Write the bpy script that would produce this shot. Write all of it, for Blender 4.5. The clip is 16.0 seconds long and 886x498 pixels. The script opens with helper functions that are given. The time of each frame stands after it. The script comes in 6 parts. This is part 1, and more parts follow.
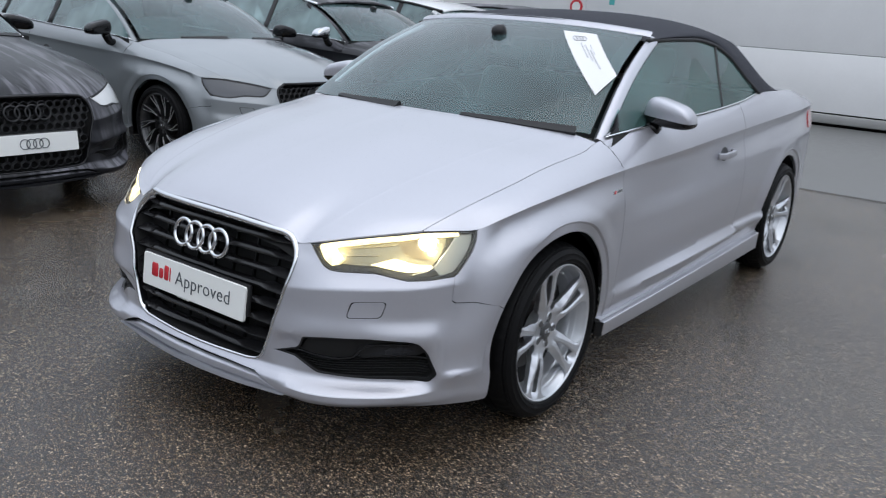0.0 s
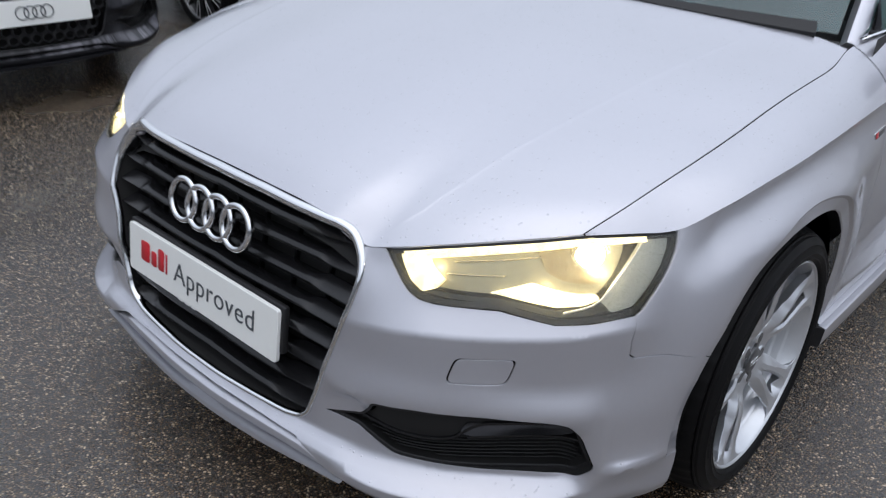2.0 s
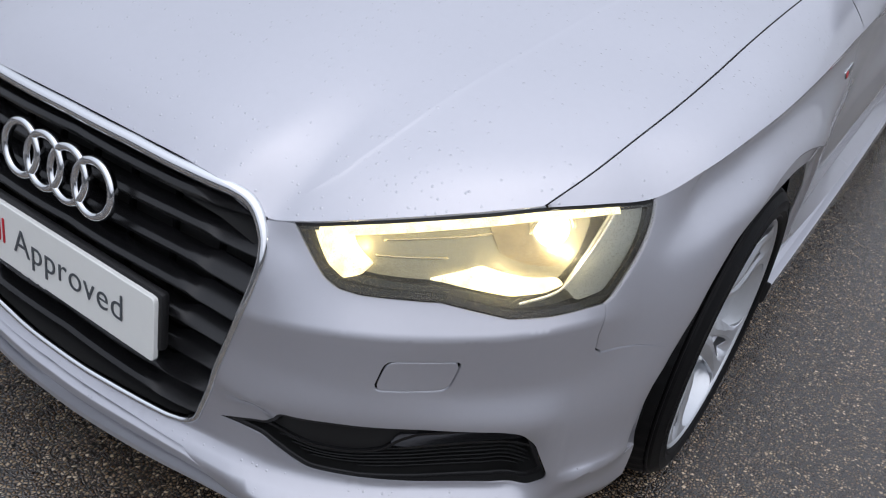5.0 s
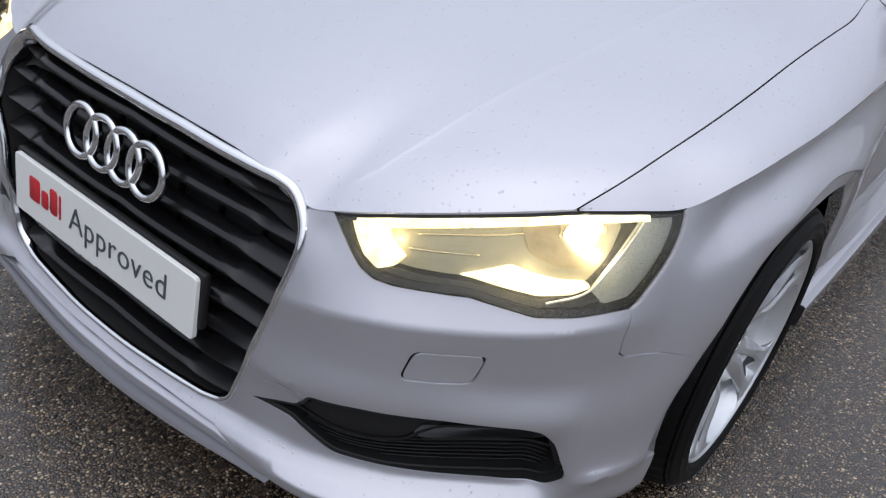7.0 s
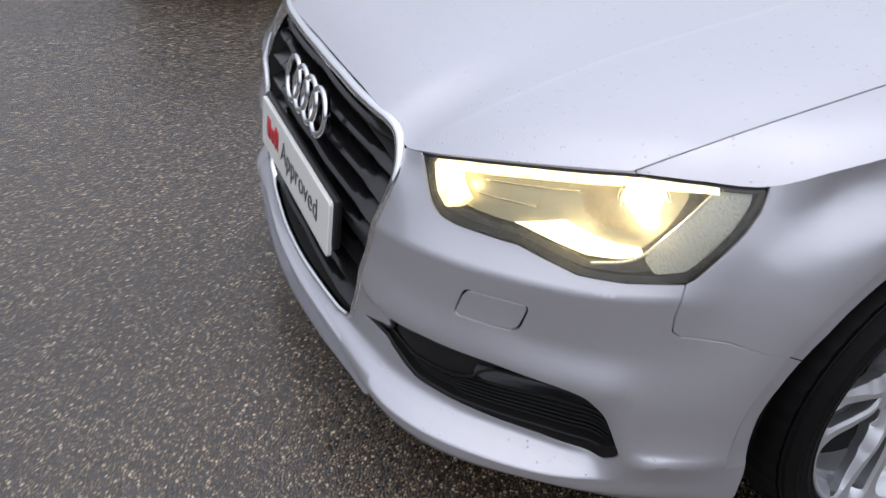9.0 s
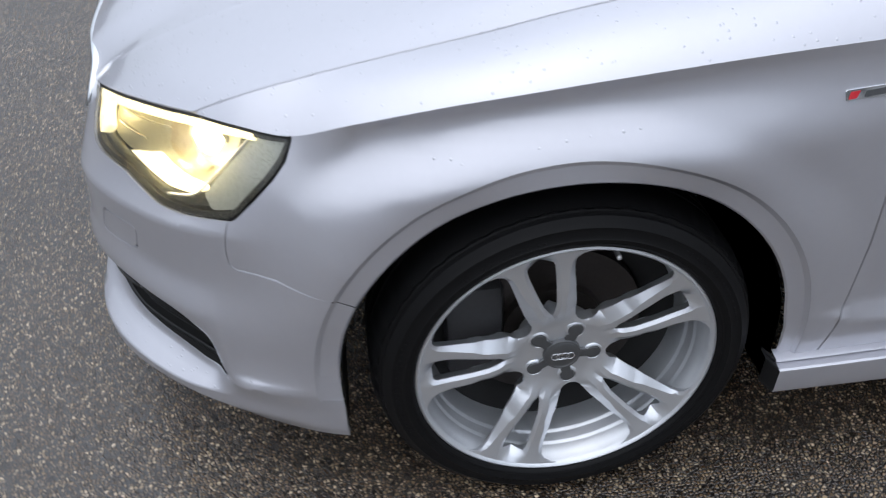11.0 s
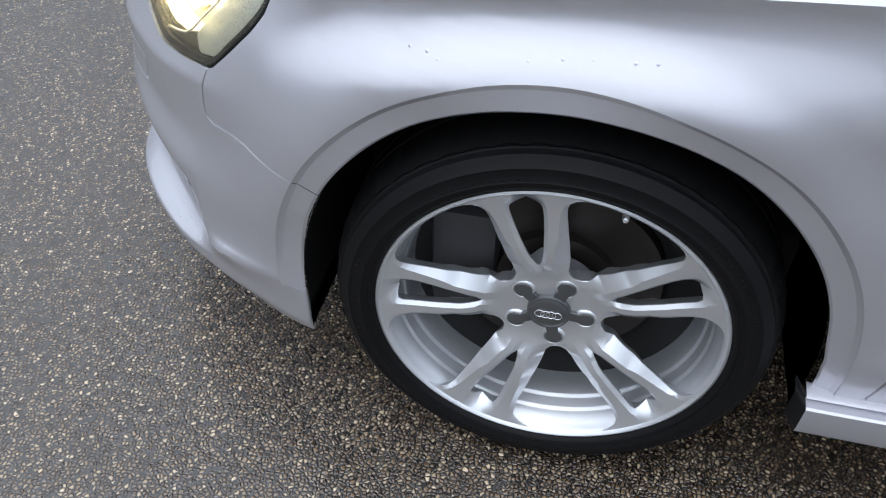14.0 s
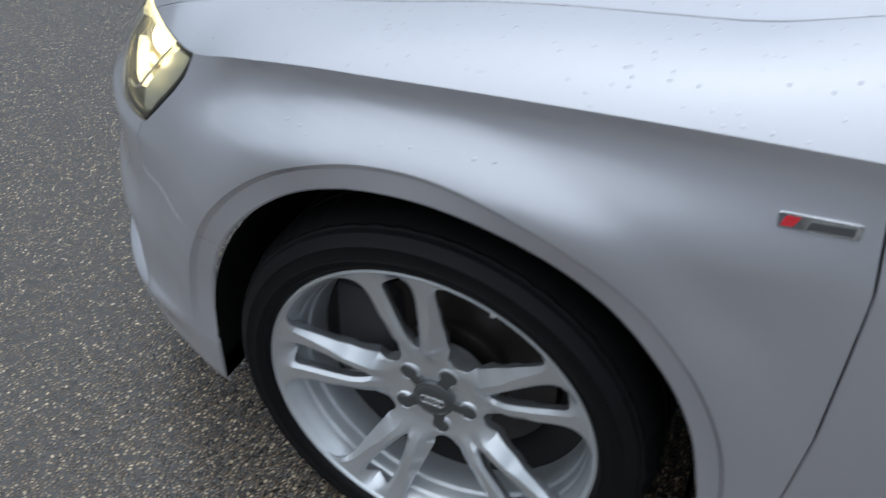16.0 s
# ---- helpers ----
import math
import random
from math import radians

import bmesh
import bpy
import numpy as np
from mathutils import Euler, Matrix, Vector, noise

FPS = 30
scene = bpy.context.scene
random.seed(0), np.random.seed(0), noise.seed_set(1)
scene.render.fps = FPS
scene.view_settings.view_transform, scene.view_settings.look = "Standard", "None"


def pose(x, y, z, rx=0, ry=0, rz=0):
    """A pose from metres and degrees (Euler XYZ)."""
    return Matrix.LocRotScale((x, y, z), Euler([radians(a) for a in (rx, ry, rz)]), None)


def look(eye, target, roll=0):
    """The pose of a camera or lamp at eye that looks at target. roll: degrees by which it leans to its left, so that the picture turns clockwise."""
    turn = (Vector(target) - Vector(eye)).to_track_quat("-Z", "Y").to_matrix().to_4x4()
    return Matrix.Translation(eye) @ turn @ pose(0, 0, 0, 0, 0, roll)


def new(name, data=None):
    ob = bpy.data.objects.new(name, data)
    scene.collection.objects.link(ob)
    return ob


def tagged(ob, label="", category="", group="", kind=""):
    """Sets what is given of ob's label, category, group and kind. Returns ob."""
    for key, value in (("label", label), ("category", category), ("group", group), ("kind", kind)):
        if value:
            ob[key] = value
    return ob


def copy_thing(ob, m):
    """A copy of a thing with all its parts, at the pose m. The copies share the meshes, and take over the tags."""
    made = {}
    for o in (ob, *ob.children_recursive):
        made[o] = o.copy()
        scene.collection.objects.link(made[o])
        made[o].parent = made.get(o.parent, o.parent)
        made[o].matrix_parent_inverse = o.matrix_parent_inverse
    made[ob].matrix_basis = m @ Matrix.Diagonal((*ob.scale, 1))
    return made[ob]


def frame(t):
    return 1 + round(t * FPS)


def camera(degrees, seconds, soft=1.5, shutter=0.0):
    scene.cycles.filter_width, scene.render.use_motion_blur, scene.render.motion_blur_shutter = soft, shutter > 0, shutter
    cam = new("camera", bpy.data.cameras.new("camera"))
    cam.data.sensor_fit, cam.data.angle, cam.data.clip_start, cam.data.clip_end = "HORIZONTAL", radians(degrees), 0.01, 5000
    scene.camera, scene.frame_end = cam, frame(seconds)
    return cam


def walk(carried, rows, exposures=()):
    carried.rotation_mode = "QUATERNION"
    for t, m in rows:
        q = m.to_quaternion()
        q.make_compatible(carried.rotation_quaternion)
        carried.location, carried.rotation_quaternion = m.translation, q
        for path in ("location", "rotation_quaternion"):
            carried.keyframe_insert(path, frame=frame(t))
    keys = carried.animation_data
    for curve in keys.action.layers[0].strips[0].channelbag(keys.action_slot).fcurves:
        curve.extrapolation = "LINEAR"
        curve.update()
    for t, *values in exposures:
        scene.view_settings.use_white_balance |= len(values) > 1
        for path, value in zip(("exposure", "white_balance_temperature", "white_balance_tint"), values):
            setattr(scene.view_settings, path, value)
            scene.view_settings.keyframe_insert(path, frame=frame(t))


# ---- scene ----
cam = camera(56.0, 16.0, soft=1.1, shutter=0.5)
PATH = [
    (0, (2.145, -2.393, 1.362), (1.007, -0.845, 0.807), 3.7),
    (0.5, (1.981, -2.24, 1.341), (0.807, -0.735, 0.742), 3.6),
    (1, (1.759, -2.054, 1.339), (0.555, -0.615, 0.647), 3.0),
    (1.5, (1.513, -1.806, 1.317), (0.3, -0.417, 0.543), 3.1),
    (2, (1.324, -1.617, 1.316), (0.164, -0.261, 0.413), 3.6),
    (2.5, (1.16, -1.499, 1.262), (0.126, -0.112, 0.259), 4.1),
    (3, (1.094, -1.442, 1.255), (0.163, -0.018, 0.205), 5.6),
    (3.5, (1.083, -1.417, 1.25), (0.204, 0.033, 0.189), 7.4),
    (4, (1.077, -1.415, 1.257), (0.216, 0.034, 0.181), 7.9),
    (6.5, (1.098, -1.442, 1.249), (0.18, -0.007, 0.2), 9.1),
    (7, (1.115, -1.448, 1.253), (0.156, -0.043, 0.202), 9.5),
    (7.5, (1.131, -1.438, 1.239), (0.11, -0.117, 0.138), 8.8),
    (8, (1.19, -1.389, 1.25), (-0.038, -0.258, 0.15), 6.0),
    (8.5, (1.328, -1.269, 1.244), (-0.078, -0.344, 0.164), 4.9),
    (9, (1.491, -1.143, 1.236), (-0.048, -0.471, 0.15), 1.3),
    (9.5, (1.681, -1.002, 1.26), (0.06, -0.537, 0.185), -0.9),
    (10, (1.819, -0.819, 1.301), (0.177, -0.382, 0.245), -1.6),
    (10.2, (1.85, -0.691, 1.325), (0.219, -0.288, 0.241), -2.6),
    (12.5, (1.646, -0.004, 1.181), (0.205, -0.208, -0.191), 2.8),
    (13, (1.649, 0.012, 1.181), (0.228, -0.237, -0.205), 1.7),
    (13.5, (1.653, 0.009, 1.186), (0.235, -0.26, -0.199), 1.4),
    (14, (1.662, 0.015, 1.186), (0.238, -0.282, -0.186), 1.1),
    (14.5, (1.671, 0.033, 1.183), (0.246, -0.304, -0.18), 1.2),
    (15, (1.664, 0.081, 1.19), (0.229, -0.331, -0.142), 1.7),
    (15.5, (1.665, 0.188, 1.188), (0.2, -0.337, -0.068), 2.3),
    (16, (1.583, 0.311, 1.198), (0.123, -0.297, -0.027), 2.2),
]
EXPOSURE = [(0, 0.44, 6390, 11), (1.5, 0.38, 6390, 12), (2.5, 0.34, 6440, 13), (3.5, 0.28, 6440, 14), (7.3, 0.34, 6490, 14), (8, 0.42, 6540, 14), (9, 0.46, 6590, 15), (10.2, 0.55, 6490, 13), (12.5, 0.96, 6340, 10), (13, 1.09, 6340, 10), (14, 0.9, 6340, 10), (14.5, 0.88, 6340, 10), (15.2, 0.75, 6290, 8), (16, 0.37, 6240, 6)]
walk(cam, [(t, look(eye, target, roll)) for t, eye, target, roll in PATH], EXPOSURE)

# ---- light: a bright overcast sky after rain ----
world = bpy.data.worlds.new("overcast_sky")
scene.world = world
world.use_nodes = True
wn = world.node_tree
sky = wn.nodes.new("ShaderNodeTexSky")
sky.sky_type, sky.sun_disc = "NISHITA", False
sky.sun_elevation, sky.sun_rotation = radians(80), radians(125)
sky.air_density, sky.dust_density, sky.ozone_density = 1.0, 4.0, 1.0
grey = wn.nodes.new("ShaderNodeHueSaturation")
grey.inputs["Saturation"].default_value = 0.55
grey.inputs["Value"].default_value = 1.0
back = wn.nodes["Background"]
back.inputs["Strength"].default_value = 0.15
wn.links.new(sky.outputs[0], grey.inputs["Color"])
# an even cloud cover over the clear-sky gradient
cloud = wn.nodes.new("ShaderNodeMix")
cloud.data_type = "RGBA"
cloud.inputs["Factor"].default_value = 0.85
cloud.inputs["B"].default_value = (4.45, 4.95, 5.75, 1)
# a closed cloud cover is about three times as bright overhead as at the horizon
way, parts_, rise, shade = (wn.nodes.new("ShaderNode" + k) for k in ("TexCoord", "SeparateXYZ", "MapRange", "VectorMath"))
rise.inputs["To Min"].default_value, rise.inputs["To Max"].default_value = 0.52, 1.44
shade.operation = "SCALE"
shade.inputs[0].default_value = (4.50, 4.95, 5.58)
wn.links.new(way.outputs["Generated"], parts_.inputs[0])
wn.links.new(parts_.outputs["Z"], rise.inputs["Value"])
wn.links.new(rise.outputs[0], shade.inputs["Scale"])
wn.links.new(shade.outputs[0], cloud.inputs["B"])
wn.links.new(grey.outputs[0], cloud.inputs["A"])
wn.links.new(cloud.outputs["Result"], back.inputs["Color"])

sun_data = bpy.data.lights.new("sun", "SUN")
sun_data.energy, sun_data.angle, sun_data.color = 0.40, radians(90), (1.0, .97, .93)
sun = new("sun", sun_data)
sun.matrix_world = look((10, -6, 21), (0, 0, 0))

# ---- materials ----


def material(name, colour, rough=.5, metal=0.0, coat=0.0, grain=0.0, size=60.0, bump=0.0, stain=0.0, emit=None, power=0.0, spec=.5, coat_rough=.03):
    """A surface with its grain at two scales: fine noise at `size` per metre and stains ten times wider."""
    m = bpy.data.materials.new(name)
    m.use_nodes = True
    n, l = m.node_tree.nodes, m.node_tree.links
    b = n["Principled BSDF"]
    b.inputs["Base Color"].default_value = (*colour, 1)
    b.inputs["Roughness"].default_value = rough
    b.inputs["Metallic"].default_value = metal
    b.inputs["Coat Weight"].default_value = coat
    b.inputs["Coat Roughness"].default_value = coat_rough
    b.inputs["Specular IOR Level"].default_value = spec
    if emit:
        b.inputs["Emission Color"].default_value = (*emit, 1)
        b.inputs["Emission Strength"].default_value = power
    if emit:
        # light through moulded optics is uneven
        oc, on, om = n.new("ShaderNodeTexCoord"), n.new("ShaderNodeTexNoise"), n.new("ShaderNodeMapRange")
        on.inputs["Scale"].default_value, on.inputs["Detail"].default_value = 55, 3
        om.inputs["From Min"].default_value, om.inputs["From Max"].default_value = .35, .65
        om.inputs["To Min"].default_value, om.inputs["To Max"].default_value = power * .6, power * 1.3
        l.new(oc.outputs["Object"], on.inputs["Vector"])
        l.new(on.outputs[0], om.inputs["Value"])
        l.new(om.outputs[0], b.inputs["Emission Strength"])
    if grain or bump or stain:
        co = n.new("ShaderNodeTexCoord")
        fine = n.new("ShaderNodeTexNoise")
        fine.inputs["Scale"].default_value, fine.inputs["Detail"].default_value = size, 4
        l.new(co.outputs["Object"], fine.inputs["Vector"])
        wide = n.new("ShaderNodeTexNoise")
        wide.inputs["Scale"].default_value, wide.inputs["Detail"].default_value = size / 12, 5
        l.new(co.outputs["Object"], wide.inputs["Vector"])
        if grain or stain:
            sum_ = n.new("ShaderNodeMath")
            sum_.operation = "MULTIPLY_ADD"
            l.new(fine.outputs[0], sum_.inputs[0])
            sum_.inputs[1].default_value = grain
            st = n.new("ShaderNodeMath")
            st.operation = "MULTIPLY_ADD"
            l.new(wide.outputs[0], st.inputs[0])
            st.inputs[1].default_value, st.inputs[2].default_value = stain, 1 - (grain + stain) / 2
            l.new(st.outputs[0], sum_.inputs[2])
            mul = n.new("ShaderNodeVectorMath")
            mul.operation = "SCALE"
            mul.inputs[0].default_value = colour
            l.new(sum_.outputs[0], mul.inputs["Scale"])
            l.new(mul.outputs[0], b.inputs["Base Color"])
            ro = n.new("ShaderNodeMath")
            ro.operation = "MULTIPLY_ADD"
            l.new(wide.outputs[0], ro.inputs[0])
            ro.inputs[1].default_value, ro.inputs[2].default_value = stain * .3 + grain * .2, max(0.02, rough - (stain * .3 + grain * .2) / 2)
            l.new(ro.outputs[0], b.inputs["Roughness"])
        if bump:
            bp = n.new("ShaderNodeBump")
            bp.inputs["Strength"].default_value, bp.inputs["Distance"].default_value = 1, bump
            l.new(fine.outputs[0], bp.inputs["Height"])
            l.new(bp.outputs[0], b.inputs["Normal"])
    return m


def paint(name, colour, metal=.6, rough=.38, drops=0.0, dirt=.05):
    """Car lacquer: metal flakes under a clear coat, with rain beads and faint dirt."""
    m = material(name, colour, rough, metal, coat=1.0, grain=.05, size=900, stain=dirt, coat_rough=.04)
    n, l = m.node_tree.nodes, m.node_tree.links
    b = n["Principled BSDF"]
    co = n.new("ShaderNodeTexCoord")
    if drops:
        v = n.new("ShaderNodeTexVoronoi")
        v.inputs["Scale"].default_value = 120
        v.inputs["Randomness"].default_value = 1
        l.new(co.outputs["Object"], v.inputs["Vector"])
        # only some cells hold a bead
        few = n.new("ShaderNodeMath")
        few.operation = "GREATER_THAN"
        few.inputs[1].default_value = 1 - drops
        sep = n.new("ShaderNodeSeparateColor")
        l.new(v.outputs["Color"], sep.inputs[0])
        area = n.new("ShaderNodeTexNoise")
        area.inputs["Scale"].default_value = 3.0
        l.new(co.outputs["Object"], area.inputs["Vector"])
        add = n.new("ShaderNodeMath")
        add.operation = "MULTIPLY_ADD"
        l.new(area.outputs[0], add.inputs[0])
        add.inputs[1].default_value, add.inputs[2].default_value = .5, -.25
        tot = n.new("ShaderNodeMath")
        l.new(sep.outputs[0], tot.inputs[0])
        l.new(add.outputs[0], tot.inputs[1])
        l.new(tot.outputs[0], few.inputs[0])
        bead = n.new("ShaderNodeMapRange")
        bead.inputs["From Min"].default_value, bead.inputs["From Max"].default_value = .0, .30
        bead.inputs["To Min"].default_value, bead.inputs["To Max"].default_value = 1, 0
        l.new(v.outputs["Distance"], bead.inputs["Value"])
        hgt = n.new("ShaderNodeMath")
        hgt.operation = "MULTIPLY"
        l.new(bead.outputs[0], hgt.inputs[0])
        l.new(few.outputs[0], hgt.inputs[1])
        bp = n.new("ShaderNodeBump")
        bp.inputs["Strength"].default_value, bp.inputs["Distance"].default_value = .7, .0013
        # beads stay on what lies flat; they run off the sides
        geo, sz, flat, lie = n.new("ShaderNodeNewGeometry"), n.new("ShaderNodeSeparateXYZ"), n.new("ShaderNodeMath"), n.new("ShaderNodeMath")
        flat.operation, flat.inputs[1].default_value = "GREATER_THAN", .6
        lie.operation = "MULTIPLY"
        l.new(geo.outputs["Normal"], sz.inputs[0])
        l.new(sz.outputs["Z"], flat.inputs[0])
        l.new(flat.outputs[0], lie.inputs[0])
        l.new(hgt.outputs[0], lie.inputs[1])
        l.new(lie.outputs[0], bp.inputs["Height"])
        l.new(bp.outputs[0], b.inputs["Normal"])
        l.new(bp.outputs[0], b.inputs["Coat Normal"])
    return m


def glass(name, tint, gloss=.02, share=1.0, haze=0.0, film_colour=(.46, .70, .69), mottle=3, fine=2, glow=0.0):
    """A thin pane: clear straight on, mirroring more at a slant; haze: a film of rain and dust whose matt tint also
    puts in sky sheen.
    """
    m = bpy.data.materials.new(name)
    m.use_nodes = True
    n, l = m.node_tree.nodes, m.node_tree.links
    n.remove(n["Principled BSDF"])
    out = n["Material Output"]
    mix, film, tr, gl, df, fr = (n.new("ShaderNode" + k) for k in ("MixShader", "MixShader", "BsdfTransparent", "BsdfGlossy", "BsdfDiffuse", "Fresnel"))
    tr.inputs["Color"].default_value = (*tint, 1)
    df.inputs["Color"].default_value = (*film_colour, 1)
    gl.inputs["Roughness"].default_value = gloss
    fr.inputs["IOR"].default_value = 1.5
    co, spots, wet = n.new("ShaderNodeTexCoord"), n.new("ShaderNodeTexNoise"), n.new("ShaderNodeMath")
    spots.inputs["Scale"].default_value, spots.inputs["Detail"].default_value = mottle, fine
    l.new(co.outputs["Object"], spots.inputs["Vector"])
    wet.operation, wet.inputs[1].default_value = "MULTIPLY", haze * 2
    l.new(spots.outputs[0], wet.inputs[0])
    if glow:
        # separate beads instead of an even film
        bead = n.new("ShaderNodeMapRange")
        bead.inputs["From Min"].default_value, bead.inputs["From Max"].default_value = .50, .62
        bead.inputs["To Min"].default_value, bead.inputs["To Max"].default_value = haze * .3, haze * 4
        l.new(spots.outputs[0], bead.inputs["Value"])
        l.new(bead.outputs[0], film.inputs["Fac"])
    else:
        l.new(wet.outputs[0], film.inputs["Fac"])
    l.new(tr.outputs[0], film.inputs[1])
    l.new(df.outputs[0], film.inputs[2])
    if glow:
        # light from behind shines through the beads
        tl, both = n.new("ShaderNodeBsdfTranslucent"), n.new("ShaderNodeMixShader")
        tl.inputs["Color"].default_value = (*film_colour, 1)
        both.inputs["Fac"].default_value = glow
        l.new(df.outputs[0], both.inputs[1])
        l.new(tl.outputs[0], both.inputs[2])
        l.new(both.outputs[0], film.inputs[2])
    fac = n.new("ShaderNodeMath")
    fac.operation, fac.inputs[1].default_value = "MULTIPLY", share
    l.new(fr.outputs[0], fac.inputs[0])
    l.new(fac.outputs[0], mix.inputs["Fac"])
    l.new(film.outputs[0], mix.inputs[1])
    l.new(gl.outputs[0], mix.inputs[2])
    l.new(mix.outputs[0], out.inputs["Surface"])
    return m


def wet_asphalt():
    """Worn tarmac: brown and grey chippings in black binder, wet, with wetter and drier patches."""
    m = bpy.data.materials.new("wet_asphalt")
    m.use_nodes = True
    n, l = m.node_tree.nodes, m.node_tree.links
    b = n["Principled BSDF"]
    co = n.new("ShaderNodeTexCoord")
    warp = n.new("ShaderNodeTexNoise")
    warp.inputs["Scale"].default_value = 90
    l.new(co.outputs["Object"], warp.inputs["Vector"])
    shift = n.new("ShaderNodeVectorMath")
    shift.operation = "MULTIPLY_ADD"
    l.new(warp.outputs["Color"], shift.inputs[0])
    shift.inputs[1].default_value = (.006, .006, .006)
    l.new(co.outputs["Object"], shift.inputs[2])
    v = n.new("ShaderNodeTexVoronoi")
    v.inputs["Scale"].default_value = 140
    l.new(shift.outputs[0], v.inputs["Vector"])
    e = n.new("ShaderNodeTexVoronoi")
    e.feature = "DISTANCE_TO_EDGE"
    e.inputs["Scale"].default_value = 140
    l.new(shift.outputs[0], e.inputs["Vector"])
    sep = n.new("ShaderNodeSeparateColor")
    l.new(v.outputs["Color"], sep.inputs[0])
    ramp = n.new("ShaderNodeValToRGB")
    els = ramp.color_ramp.elements
    els[0].position, els[0].color = 0, (.050, .030, .0155, 1)
    els[1].position, els[1].color = 1, (.68, .53, .36, 1)
    for p, c in ((.30, (.100, .063, .034, 1)), (.58, (.172, .114, .064, 1)), (.78, (.262, .186, .110, 1)), (.92, (.445, .338, .215, 1))):
        els.new(p).color = c
    l.new(sep.outputs[0], ramp.inputs[0])
    gap = n.new("ShaderNodeMapRange")
    gap.inputs["From Min"].default_value, gap.inputs["From Max"].default_value = .05, .30
    l.new(e.outputs["Distance"], gap.inputs["Value"])
    mix = n.new("ShaderNodeMix")
    mix.data_type = "RGBA"
    mix.inputs["A"].default_value = (.012, .011, .010, 1)
    l.new(gap.outputs[0], mix.inputs["Factor"])
    l.new(ramp.outputs[0], mix.inputs["B"])
    # broad patches
    wide = n.new("ShaderNodeTexNoise")
    wide.inputs["Scale"].default_value, wide.inputs["Detail"].default_value = .9, 6
    l.new(co.outputs["Object"], wide.inputs["Vector"])
    tone = n.new("ShaderNodeMapRange")
    tone.inputs["From Min"].default_value, tone.inputs["From Max"].default_value = .3, .7
    tone.inputs["To Min"].default_value, tone.inputs["To Max"].default_value = .76, 1.19
    l.new(wide.outputs[0], tone.inputs["Value"])
    sc = n.new("ShaderNodeVectorMath")
    sc.operation = "SCALE"
    l.new(mix.outputs["Result"], sc.inputs[0])
    l.new(tone.outputs[0], sc.inputs["Scale"])
    l.new(sc.outputs[0], b.inputs["Base Color"])
    wet = n.new("ShaderNodeMapRange")
    wet.inputs["From Min"].default_value, wet.inputs["From Max"].default_value = .35, .65
    wet.inputs["To Min"].default_value, wet.inputs["To Max"].default_value = .10, .28
    l.new(wide.outputs[0], wet.inputs["Value"])
    l.new(wet.outputs[0], b.inputs["Roughness"])
    # relief: rounded stones of uneven height
    hi = n.new("ShaderNodeMath")
    hi.operation = "MULTIPLY_ADD"
    l.new(gap.outputs[0], hi.inputs[0])
    hi.inputs[1].default_value = .55
    l.new(sep.outputs[1], hi.inputs[2])
    bp = n.new("ShaderNodeBump")
    bp.inputs["Strength"].default_value, bp.inputs["Distance"].default_value = .7, .0026
    l.new(hi.outputs[0], bp.inputs["Height"])
    l.new(bp.outputs[0], b.inputs["Normal"])
    # a thin film of water lies over the stones
    film = n.new("ShaderNodeBump")
    film.inputs["Strength"].default_value, film.inputs["Distance"].default_value = .85, .0026
    l.new(hi.outputs[0], film.inputs["Height"])
    l.new(film.outputs[0], b.inputs["Coat Normal"])
    b.inputs["Coat Weight"].default_value = .8
    b.inputs["Coat IOR"].default_value = 1.46
    l.new(wet.outputs[0], b.inputs["Coat Roughness"])
    b.inputs["Specular IOR Level"].default_value = .85
    return m


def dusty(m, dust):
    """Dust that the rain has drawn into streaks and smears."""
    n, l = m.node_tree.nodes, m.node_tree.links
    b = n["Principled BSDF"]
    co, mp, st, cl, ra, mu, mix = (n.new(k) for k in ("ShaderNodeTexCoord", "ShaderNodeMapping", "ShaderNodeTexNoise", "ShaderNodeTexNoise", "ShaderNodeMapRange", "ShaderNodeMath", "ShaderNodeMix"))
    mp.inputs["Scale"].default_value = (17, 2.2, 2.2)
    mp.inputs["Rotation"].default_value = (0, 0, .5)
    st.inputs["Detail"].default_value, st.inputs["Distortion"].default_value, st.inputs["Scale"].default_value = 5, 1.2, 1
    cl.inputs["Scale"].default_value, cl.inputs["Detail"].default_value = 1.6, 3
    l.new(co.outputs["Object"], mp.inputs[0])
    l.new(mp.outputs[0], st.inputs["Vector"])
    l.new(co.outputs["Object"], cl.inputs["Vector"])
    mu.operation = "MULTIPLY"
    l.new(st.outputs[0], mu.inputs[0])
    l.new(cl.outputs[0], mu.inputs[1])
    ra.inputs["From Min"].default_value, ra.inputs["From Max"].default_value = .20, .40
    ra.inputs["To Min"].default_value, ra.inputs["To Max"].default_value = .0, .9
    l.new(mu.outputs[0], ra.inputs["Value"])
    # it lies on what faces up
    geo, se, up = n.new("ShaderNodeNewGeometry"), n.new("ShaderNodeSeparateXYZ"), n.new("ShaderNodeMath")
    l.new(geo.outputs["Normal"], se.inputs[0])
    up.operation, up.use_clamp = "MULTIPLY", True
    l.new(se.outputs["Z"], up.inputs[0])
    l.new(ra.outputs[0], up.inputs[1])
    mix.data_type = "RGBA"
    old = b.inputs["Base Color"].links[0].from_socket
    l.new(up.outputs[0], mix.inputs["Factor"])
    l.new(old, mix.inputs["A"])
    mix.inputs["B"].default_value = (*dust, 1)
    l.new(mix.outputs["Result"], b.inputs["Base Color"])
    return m


